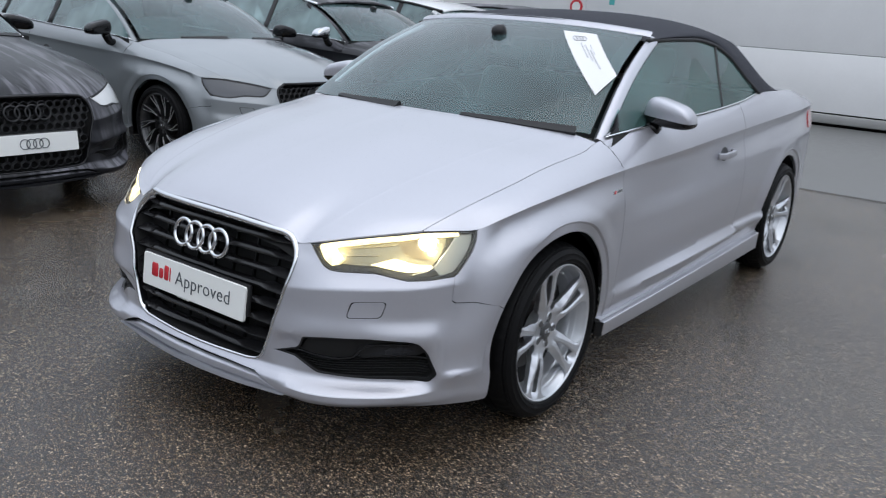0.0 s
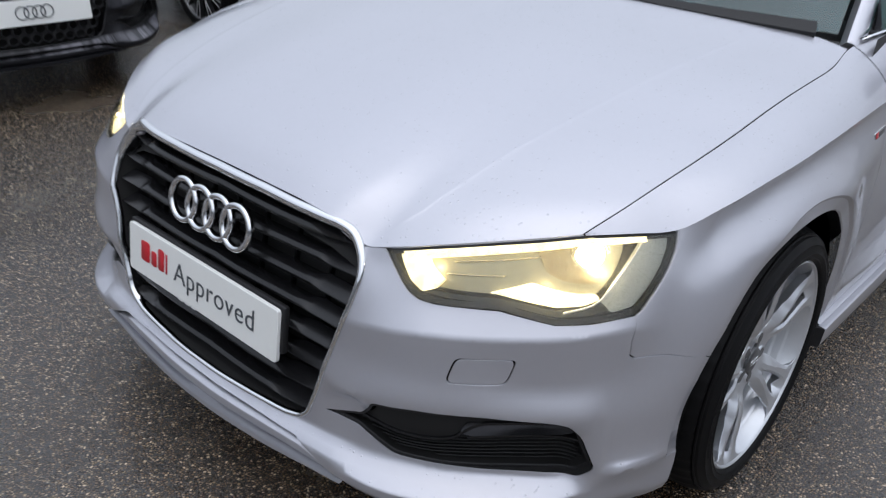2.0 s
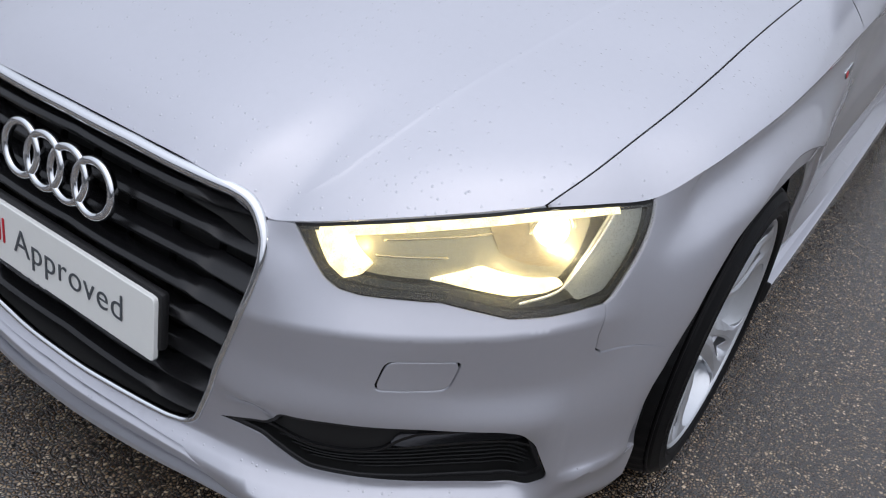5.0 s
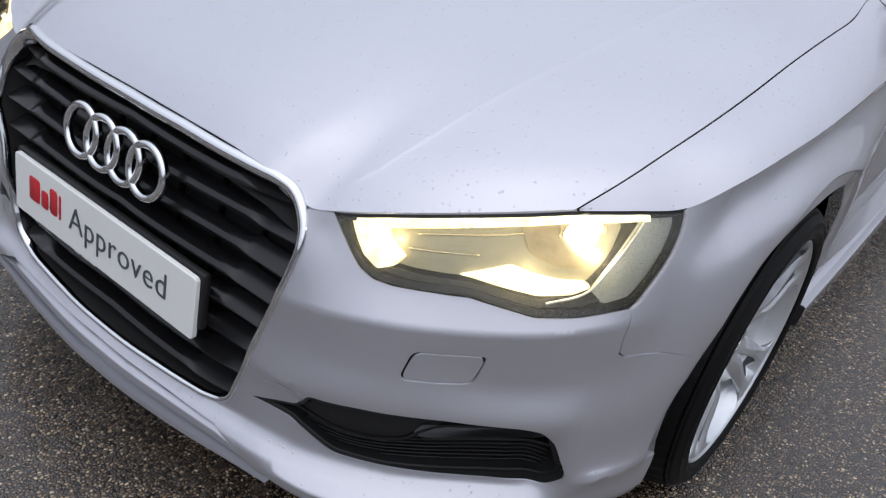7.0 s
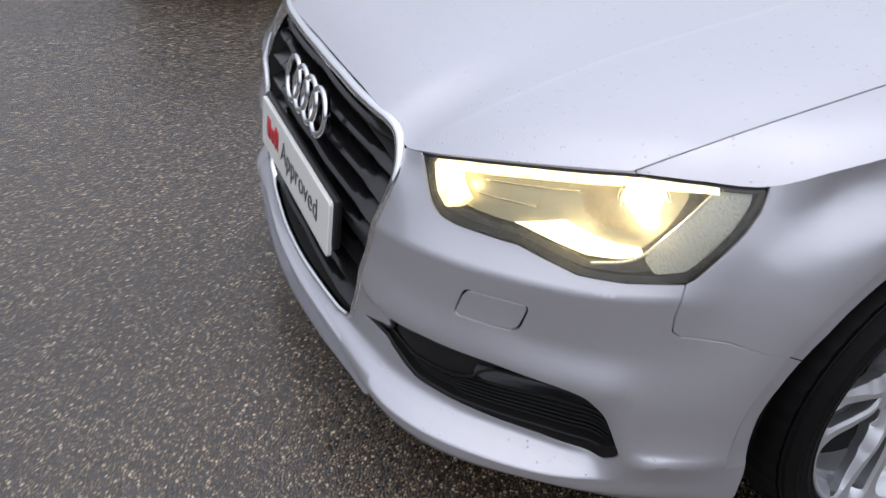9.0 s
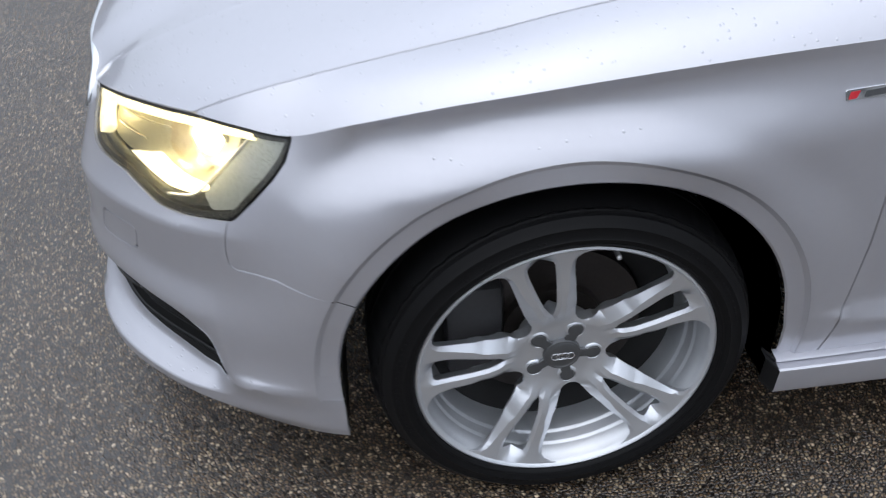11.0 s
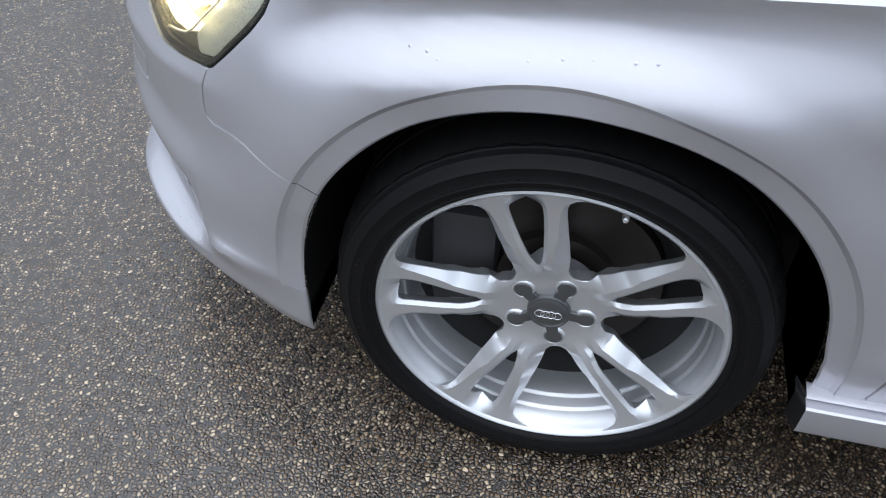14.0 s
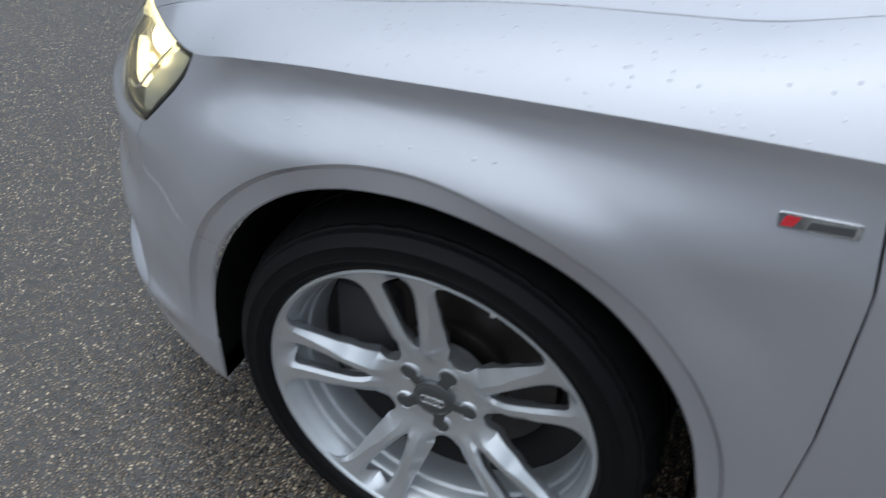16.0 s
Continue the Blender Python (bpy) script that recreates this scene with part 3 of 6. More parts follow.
def join(*meshes):
    """Several (verts, faces[, normals]) as one."""
    V, F, Nn, k = [], [], [], 0
    for m in meshes:
        V.append(np.asarray(m[0], float).reshape(-1, 3))
        F += [[i + k for i in f] for f in m[1]]
        if len(m) > 2:
            Nn.append(np.asarray(m[2]).reshape(-1, 3))
        k += len(V[-1])
    return (np.vstack(V), F, np.vstack(Nn)) if len(Nn) == len(meshes) else (np.vstack(V), F)


def normal_of(fn, a, b, e=1e-3, inside=(0, 1.2, .45)):
    du = fn(a + e, b) - fn(a - e, b)
    dv = fn(a, b + e) - fn(a, b - e)
    n = np.cross(du, dv)
    n /= np.linalg.norm(n, axis=-1, keepdims=True) + 1e-12
    p = fn(a, b)
    return n * np.where(((p - np.array(inside)) * n).sum(-1, keepdims=True) < 0, -1, 1)


def dense(line, step, closed=True):
    line = [np.asarray(p, float) for p in line]
    out = []
    for a, b in zip(line, line[1:] + (line[:1] if closed else [])):
        k = max(1, int(round(np.linalg.norm(b - a) / step)))
        # plain walls added out of view, closing the yard, to darken the cars' side reflections
        out += [a + (b - a) * i / k for i in range(k)]
    if not closed:
        out.append(line[-1])
    return np.array(out)


def rounded(line, r, steps=5):
    """A closed outline with its corners rounded; r may be one radius or one for each corner."""
    n = len(line)
    rs = r if np.ndim(r) else [r] * n
    out = []
    for i in range(n):
        p, a, b = (np.asarray(line[k % n], float) for k in (i, i - 1, i + 1))
        da, db = a - p, b - p
        la, lb = np.linalg.norm(da), np.linalg.norm(db)
        k = min(rs[i], la * .45, lb * .45)
        if k < 1e-5:
            out.append(p)
            continue
        p0, p1 = p + da / la * k, p + db / lb * k
        for t in np.linspace(0, 1, steps):
            out.append(p0 * (1 - t) ** 2 + 2 * p * t * (1 - t) + p1 * t * t)
    return np.array(out)


def curve(knots, n=40, closed=False):
    """A smooth line through 2D or 3D knots."""
    k = np.asarray(knots, float)
    if closed:
        k = np.vstack([k[-2:], k, k[:2]])
    d = np.r_[0, np.cumsum(np.linalg.norm(np.diff(k, axis=0), axis=1))]
    if closed:
        return spline(d, k, np.linspace(d[2], d[-2], n, endpoint=False))
    return spline(d, k, np.linspace(0, d[-1], n))


def within(poly, pts):
    x, y = pts[:, 0], pts[:, 1]
    inside = np.zeros(len(pts), bool)
    for (x0, y0), (x1, y1) in zip(poly, np.roll(poly, -1, axis=0)):
        if y0 != y1:
            inside ^= ((y0 > y) != (y1 > y)) & (x < (x1 - x0) * (y - y0) / (y1 - y0) + x0)
    return inside


def panel(fn, outline, holes=(), step=.014, fine=None, thick=.012, inside=(0, 1.2, .45), lift=0.0, bevel=0.0, lines=(), draft=0.0):
    """A sheet cut out of the surface fn(a, b) along an outline, with holes, its edges folded in by thick."""
    fine = fine or step * .7
    loops = [dense(outline, fine)] + [dense(h, fine) for h in holes]
    lo, hi = loops[0].min(0), loops[0].max(0)
    gx, gy = np.meshgrid(np.arange(lo[0] + step / 2, hi[0], step), np.arange(lo[1] + step / 2, hi[1], step), indexing="ij")
    inner = np.stack([gx.ravel(), gy.ravel()], 1)
    keep = within(loops[0], inner)
    for h in loops[1:]:
        keep &= ~within(h, inner)
    rim = np.vstack(loops)
    inner = inner[keep]
    if len(inner):
        near = np.array([np.min(np.hypot(*(rim - p).T)) for p in inner])
        inner = inner[near > step * .45]
    # folds of the surface that the sheet's edges must follow
    folds = []
    for line in lines:
        q = dense(line, fine, closed=False)
        ok = within(loops[0], q)
        for h in loops[1:]:
            ok &= ~within(h, q)
        ok &= np.array([np.min(np.hypot(*(rim - p_).T)) for p_ in q]) > fine * .4
        folds.append((q, ok))
        if len(inner):
            near = np.array([np.min(np.hypot(*(q - p_).T)) for p_ in inner])
            inner = inner[near > step * .4]
    pts = np.vstack([rim, inner] + [q for q, _ in folds])
    edges, k = [], 0
    for loop in loops:
        m = len(loop)
        edges += [(k + i, k + (i + 1) % m) for i in range(m)]
        k += m
    k += len(inner)
    used = np.ones(len(pts), bool)
    for q, ok in folds:
        edges += [(k + i, k + i + 1) for i in range(len(q) - 1) if ok[i] and ok[i + 1]]
        used[k:k + len(q)] = ok
        k += len(q)
    new_id = np.cumsum(used) - 1
    pts, edges = pts[used], [(int(new_id[a]), int(new_id[b])) for a, b in edges]
    vs, _, fs, orig, *_ = delaunay_2d_cdt([Vector(p) for p in pts], edges, [], 0, 1e-6)
    uv = np.array([tuple(v) for v in vs])
    tri = np.array([f for f in fs if len(f) == 3])
    mid = uv[tri].mean(1)
    keep = within(loops[0], mid)
    for h in loops[1:]:
        keep &= ~within(h, mid)
    tri = tri[keep]
    p = fn(uv[:, 0], uv[:, 1])
    n = normal_of(fn, uv[:, 0], uv[:, 1], inside=inside)
    if lift:
        p = p + n * lift
    fnorm = np.cross(p[tri[:, 1]] - p[tri[:, 0]], p[tri[:, 2]] - p[tri[:, 0]])
    flip = (fnorm * n[tri[:, 0]]).sum(1) < 0
    tri[flip] = tri[flip][:, ::-1]
    if not thick:
        return p, tri.tolist(), n
    # folded edge
    once = {}
    for t in tri:
        for a, b in ((t[0], t[1]), (t[1], t[2]), (t[2], t[0])):
            once[(a, b)] = 1
    border = [(a, b) for a, b in once if (b, a) not in once]
    verts, norms, faces = list(p), list(n), tri.tolist()
    out = {}
    for a, b in border:
        k = np.cross(p[b] - p[a], n[a])
        k /= np.linalg.norm(k) + 1e-12
        for q in (a, b):
            out[q] = out.get(q, 0) + k
    # each band of the fold has corners of its own, so that its edges stay crisp when bevelled
    bands = [((0, 0), (bevel, bevel), .7), ((bevel, bevel), (bevel + draft, thick), 1 - min(.4, draft * 18))] if bevel else [((0, 0), (0, thick), 1.0)]
    for n_band, (near_, far_, lean) in enumerate(bands):
        if bevel:
            first = {}
            for q, k in out.items():
                k = k / (np.linalg.norm(k) + 1e-12)
                first[q] = len(verts)
                verts.append(p[q] + k * near_[0] - n[q] * near_[1])
                norms.append(k * lean + n[q] * (1 - lean))
        else:
            first = {q: q for q in out}
        second = {}
        for q, k in out.items():
            k = k / (np.linalg.norm(k) + 1e-12)
            second[q] = len(verts)
            verts.append(p[q] + k * far_[0] - n[q] * far_[1])
            norms.append(k * lean + n[q] * (1 - lean))
        for a, b in border:
            faces.append([first[b], first[a], second[a], second[b]])
    return np.array(verts), faces, np.array(norms)


def between(fn0, fn1, outline, inside_out=True):
    """The wall that joins one closed outline on two surfaces."""
    o = dense(outline, .012)
    V = np.vstack([fn0(o[:, 0], o[:, 1]), fn1(o[:, 0], o[:, 1])])
    n = len(o)
    return V, [[i, (i + 1) % n, n + (i + 1) % n, n + i] for i in range(n)]


def grid(fn, us, vs, thick=0.0, inside=(0, 1.2, .45), flip_auto=True):
    """A regular sheet of fn(u, v), with folded edges when thick."""
    A, B = np.meshgrid(us, vs, indexing="ij")
    p, n = fn(A, B), normal_of(fn, A, B, inside=inside)
    a, b = A.shape
    idx = np.arange(a * b).reshape(a, b)
    faces = [[idx[i, j], idx[i + 1, j], idx[i + 1, j + 1], idx[i, j + 1]] for i in range(a - 1) for j in range(b - 1)]
    P, Q = p.reshape(-1, 3), n.reshape(-1, 3)
    f0 = faces[len(faces) // 2]
    if np.cross(P[f0[1]] - P[f0[0]], P[f0[3]] - P[f0[0]]) @ Q[f0[0]] < 0:
        faces = [f[::-1] for f in faces]
    if thick:
        loop = list(idx[:, 0]) + list(idx[-1, 1:]) + list(idx[-2::-1, -1]) + list(idx[0, -2:0:-1])
        k, m = len(P), len(loop)
        P = np.vstack([P, P[loop] - Q[loop] * thick])
        Q = np.vstack([Q, Q[loop]])
        mid = P.mean(0)
        for i in range(m):
            j = (i + 1) % m
            f = [loop[i], loop[j], k + j, k + i]
            out = np.cross(P[f[1]] - P[f[0]], P[f[3]] - P[f[0]])
            if out @ (P[f[0]] - mid) < 0:
                f = f[::-1]
            faces.append(f)
            v = P[loop[i]] - mid
            Q[k + i] = v / np.linalg.norm(v)
    return P, faces, Q


def sweep(path, section, ups, closed=False, scale=None):
    """A section (2D: across, up) carried along a 3D path; ups gives the up way at each point."""
    path, ups, sec = np.asarray(path, float), np.asarray(ups, float), np.asarray(section, float)
    if ups.ndim == 1:
        ups = np.tile(ups, (len(path), 1))
    if closed:
        t = np.roll(path, -1, 0) - np.roll(path, 1, 0)
    else:
        t = np.gradient(path, axis=0)
    t /= np.linalg.norm(t, axis=1, keepdims=True)
    ac = np.cross(t, ups)
    ac /= np.linalg.norm(ac, axis=1, keepdims=True)
    up = np.cross(ac, t)
    sc = np.ones(len(path)) if scale is None else np.asarray(scale)
    V = path[:, None] + ac[:, None] * sec[None, :, :1] * sc[:, None, None] + up[:, None] * sec[None, :, 1:] * sc[:, None, None]
    n, m = len(path), len(sec)
    F = []
    for i in range(n if closed else n - 1):
        j = (i + 1) % n
        F += [[i * m + k, i * m + (k + 1) % m, j * m + (k + 1) % m, j * m + k] for k in range(m)]
    if not closed:
        F += [list(range(m))[::-1], [(n - 1) * m + k for k in range(m)]]
    return V.reshape(-1, 3), F


def tube(path, r, sides=8, closed=False, up=(.123, .2, .97), scale=None):
    a = np.linspace(0, 2 * np.pi, sides, endpoint=False)
    return sweep(path, np.stack([np.cos(a) * r, np.sin(a) * r], 1), np.array(up), closed, scale)


def lathe(profile, segs=96, a0=0.0, a1=2 * math.pi):
    """A profile of (radius, x) turned round the x axis."""
    pr = np.asarray(profile, float)
    whole = abs(a1 - a0 - 2 * math.pi) < 1e-6
    ang = np.linspace(a0, a1, segs + (0 if whole else 1), endpoint=not whole)
    V = np.stack([np.broadcast_to(pr[None, :, 1], (len(ang), len(pr))), pr[None, :, 0] * np.cos(ang)[:, None], pr[None, :, 0] * np.sin(ang)[:, None]], -1)
    m, F = len(pr), []
    for i in range(segs):
        j = (i + 1) % len(ang) if whole else i + 1
        F += [[i * m + k, j * m + k, j * m + k + 1, i * m + k + 1] for k in range(m - 1)]
    return V.reshape(-1, 3), F


def slab(outline, depth, bevel=.0):
    """A flat outline in (x, y), from z 0 back to -depth, with a bevelled front edge."""
    o = np.asarray(outline, float)
    n = len(o)
    area = np.sum(o[:, 0] * np.roll(o[:, 1], -1) - np.roll(o[:, 0], -1) * o[:, 1])
    if area < 0:
        o = o[::-1]
    t = np.roll(o, -1, 0) - np.roll(o, 1, 0)
    t /= np.linalg.norm(t, axis=1, keepdims=True)
    nrm = np.stack([t[:, 1], -t[:, 0]], 1)
    rings = [np.c_[o - nrm * bevel, np.zeros(n)]]
    if bevel:
        rings.append(np.c_[o, np.full(n, -bevel)])
    rings.append(np.c_[o, np.full(n, -depth)])
    V = np.vstack(rings)
    F = [list(range(n))]
    for r in range(len(rings) - 1):
        F += [[r * n + (i + 1) % n, r * n + i, (r + 1) * n + i, (r + 1) * n + (i + 1) % n] for i in range(n)]
    F.append([(len(rings) - 1) * n + i for i in range(n)][::-1])
    return V, F


def moved(mesh, m):
    r, t = np.array(m.to_3x3()), np.array(m.translation)
    return (np.asarray(mesh[0]) @ r.T + t, *mesh[1:])


def block(size, r=.01, m=None, segs=2):
    """A box with rounded edges, as (verts, faces)."""
    bm = bmesh.new()
    bmesh.ops.create_cube(bm, size=1)
    bmesh.ops.scale(bm, vec=size, verts=bm.verts)
    bmesh.ops.bevel(bm, geom=list(bm.edges), offset=min(r, min(size) * .49), segments=segs, profile=.5, affect="EDGES")
    bm.verts.index_update()
    out = (np.array([tuple(v.co) for v in bm.verts]), [[v.index for v in f.verts] for f in bm.faces])
    bm.free()
    return moved(out, m) if m is not None else out


def ball(r, squash=(1, 1, 1), m=None, seg=24):
    bm = bmesh.new()
    bmesh.ops.create_uvsphere(bm, u_segments=seg, v_segments=seg // 2, radius=r)
    bmesh.ops.scale(bm, vec=squash, verts=bm.verts)
    bm.verts.index_update()
    out = (np.array([tuple(v.co) for v in bm.verts]), [[v.index for v in f.verts] for f in bm.faces])
    bm.free()
    return moved(out, m) if m is not None else out


def letters(text, size, mat, parent, m, name="lettering", label="", depth=.0006, thin=0.0, space=1.0):
    cu = bpy.data.curves.new(name, "FONT")
    cu.body, cu.size, cu.extrude, cu.align_x, cu.align_y, cu.offset, cu.space_character = text, size, depth, "CENTER", "CENTER", thin, space
    tmp = new("tmp", cu)
    bpy.context.view_layer.update()
    me = bpy.data.meshes.new_from_object(tmp)
    bpy.data.objects.remove(tmp)
    me.materials.clear()
    me.materials.append(mat)
    ob = new(name, me)
    ob.parent = parent
    ob.matrix_local = m
    if label:
        ob["label"] = label
    return ob

# ---- outlines on the body (way round the plan, height) ----
LAMP_LOW = [(.463, .669), (.482, .651), (.503, .632), (.522, .617), (.545, .608), (.575, .606), (.64, .609), (.69, .610), (.735, .602), (.785, .593), (.85, .595), (.90, .601), (.940, .611), (.970, .639), (1.002, .671), (1.022, .697), (1.032, .722), (1.031, .729)]
FOG = [(.361, .333), (.40, .343), (.452, .360), (.466, .380), (.480, .408), (.557, .419), (.680, .424), (.790, .418), (.824, .410), (.853, .377), (.884, .305), (.862, .279), (.76, .2815), (.69, .2810), (.52, .288), (.45, .327)]
WASHER = [(.622, .530), (.728, .534), (.713, .482), (.607, .478)]
GRILLE_SIDE = [(.358, .6885), (.384, .681), (.405, .666), (.421, .642), (.425, .618), (.421, .592), (.38, .465), (.34, .343), (.325, .308), (.306, .291), (.272, .284)]
ARCH, LIP = .397, .360


def arch_line(centre, r, a0, a1, n=40):
    a = np.radians(np.linspace(a0, a1, n))
    return [(centre + r * math.cos(k), .314 + r * math.sin(k)) for k in a]


def flip(line, sign):
    return [(sign * p[0], p[1]) for p in line]


def set_in(fn, depth):
    """The surface fn pushed in by depth along the plan's normal."""
    def pushed(a, b):
        p = fn(a, b)
        n = plan_normal(np.abs(a))
        p = p.copy()
        k = depth(np.abs(a)) if callable(depth) else depth
        p[..., 0] -= k * n[..., 0] * np.where(np.asarray(a) < 0, -1, 1)
        p[..., 1] -= k * n[..., 1]
        return p
    return pushed


def crease_pts(u0, u1, n):
    u = np.linspace(u0, u1, n)
    z, _ = crease(u)
    return list(zip(u, z))


# ---- wheels ----


def tyre_mesh():
    prof = [(.232, -.17), (.262, -.195), (.29, -.197), (.306, -.182), (.3125, -.168)]
    for x in (-.150, -.115, -.08):
        prof += [(.314, x - .006), (.314, x - .004), (.307, x - .003), (.307, x + .003), (.314, x + .004)]
    prof += [(.3135, -.048), (.311, -.034), (.306, -.020), (.3042, -.0158), (.3005, -.0162), (.2998, -.0128), (.3020, -.0112), (.3005, -.0092), (.2975, -.0088), (.2962, -.0035), (.290, .001), (.284, .0052), (.2825, .0070), (.2805, .0062), (.272, .0085), (.2655, .0090), (.264, .0102), (.262, .0090), (.258, .0085), (.2545, .0065), (.2525, .0075), (.249, .006), (.246, .001), (.243, -.010), (.238, -.014)]
    V, F = lathe(prof, 150)
    V = V.reshape(150, len(prof), 3)
    pr = np.array(prof)
    shoulder = np.where((pr[:, 1] > -.072) & (pr[:, 1] < -.012) & (pr[:, 0] > .30))[0]
    for i in range(0, 150, 3):
        for k in shoulder:
            V[i, k, 1:] *= .989
    return V.reshape(-1, 3), F


def wheel_rim_mesh():
    prof = [(.2435, -.012), (.2455, -.004), (.2445, .000), (.241, .0015), (.2375, -.001), (.2345, -.008), (.2315, -.018), (.2270, -.025), (.2258, -.034), (.2250, -.0358), (.2228, -.0392), (.2220, -.041), (.2204, -.056), (.2196, -.0578), (.2172, -.0612), (.2164, -.063), (.2145, -.085), (.2120, -.100), (.2095, -.125), (.2095, -.130), (.212, -.165), (.225, -.178), (.2445, -.185)]
    return lathe(prof, 144)


SPOKE_R = [.060, .098, .105, .124, .160, .190, .206, .214, .2365]
SPOKE_IN = [0, 0, .0050, .0105, .0165, .0205, .0215, .0215, .0215]
EDGE_R = [.060, .087, .100, .130, .165, .195, .210, .222, .230, .2345, .2365]
EDGE_OUT = [.030, .0395, .0405, .0440, .0470, .0495, .0520, .0570, .0650, .0755, .0880]


def spoke_ridge(r, t_in, t_out):
    """Where a bar's flat face breaks into its outer bevel."""
    k = np.clip((r - .140) / .016, 0, 1)
    near = np.maximum(t_in + (t_out - t_in) * .46, t_in + .007)
    return near * (1 - k) + (t_out - np.interp(r, [.155, .222], [.0125, .0050])) * k


def spoke_surface(a, b):
    """The wheel's face round one pair of bars: dished, each bar with a ridge that jumps outwards half way along."""
    a, b = np.broadcast_arrays(np.asarray(a, float), np.asarray(b, float))
    r, t = np.hypot(a, b), np.abs(b)
    t_in, t_out = np.interp(r, SPOKE_R, SPOKE_IN), np.interp(r, EDGE_R, EDGE_OUT)
    ridge = spoke_ridge(r, t_in, t_out)
    w = np.clip((r - .070) / .030, 0, 1) * np.clip((.236 - r) / .022, 0, 1)
    x = spline([.020, .045, .064, .078, .095, .115, .150, .200, .2365], [-.0400, -.0395, -.0380, -.0330, -.0250, -.0190, -.0150, -.0110, -.0030], r)
    x = x - w * (.82 * np.maximum(t - ridge, 0) + .75 * np.maximum(t_in + np.interp(r, [.07, .12], [.0085, .0055]) - t, 0))
    return np.stack([x, a, b], -1)


def twin_spoke():
    """Two faceted bars that part from the hub and flare into the rim, with the web of the hub between them."""
    polar = lambda r, deg: (r * math.cos(radians(deg)), r * math.sin(radians(deg)))
    half = [polar(.030, 18), polar(.030, 36), polar(.0745, 36), polar(.0750, 33), polar(.0775, 29), polar(.0840, 25)]
    half += [(math.sqrt(r * r - t * t), t) for r, t in zip(EDGE_R[2:], EDGE_OUT[2:])]
    half += [polar(.2365, d) for d in (18, 14, 10, 5)]
    outline = half + [polar(.2365, 0)] + [(p[0], -p[1]) for p in half[::-1]] + [polar(.030, 0)]
    slot = [(.094, 0), (.105, .0050), (.124, .0105), (.160, .0165), (.190, .0205), (.206, .0215), (.2135, .0195), (.2155, .0130)]
    slot = slot + [(.2160, 0)] + [(p[0], -p[1]) for p in slot[:0:-1]]
    rr = np.linspace(.084, .215, 64)
    t_in, t_out = np.interp(rr, SPOKE_R, SPOKE_IN), np.interp(rr, EDGE_R, EDGE_OUT)
    ridge = spoke_ridge(rr, t_in, t_out)
    folds = [[(math.sqrt(r * r - t * t), q * t) for r, t in zip(rr, line)] for line in (ridge, t_in + np.interp(rr, [.07, .12], [.0085, .0055])) for q in (1, -1)]
    return panel(spoke_surface, outline, [slot], step=.006, fine=.005, thick=.026, bevel=.0010, draft=.003, lines=folds, inside=(-1, 0, 0))


TWIN_SPOKE = twin_spoke()


def turn_x(mesh, degrees):
    return moved(mesh, Matrix.Rotation(radians(degrees), 4, "X"))


def ring_emblem(r, thick, step, n=4, flatness=.6):
    """Interlocked rings in the y-z plane, facing +x."""
    out = []
    for i in range(n):
        a = np.linspace(0, 2 * np.pi, 48, endpoint=False)
        path = np.stack([np.zeros(48) + .0004 * (i % 2), (i - (n - 1) / 2) * step + r * np.cos(a), r * np.sin(a)], 1)
        sec = np.array([(-thick, 0), (-thick * .8, flatness * thick), (0, flatness * thick * 1.5), (thick * .8, flatness * thick), (thick, 0), (thick, -thick), (-thick, -thick)])
        out.append(sweep(path, sec, (1, 0, 0), True))
    return out


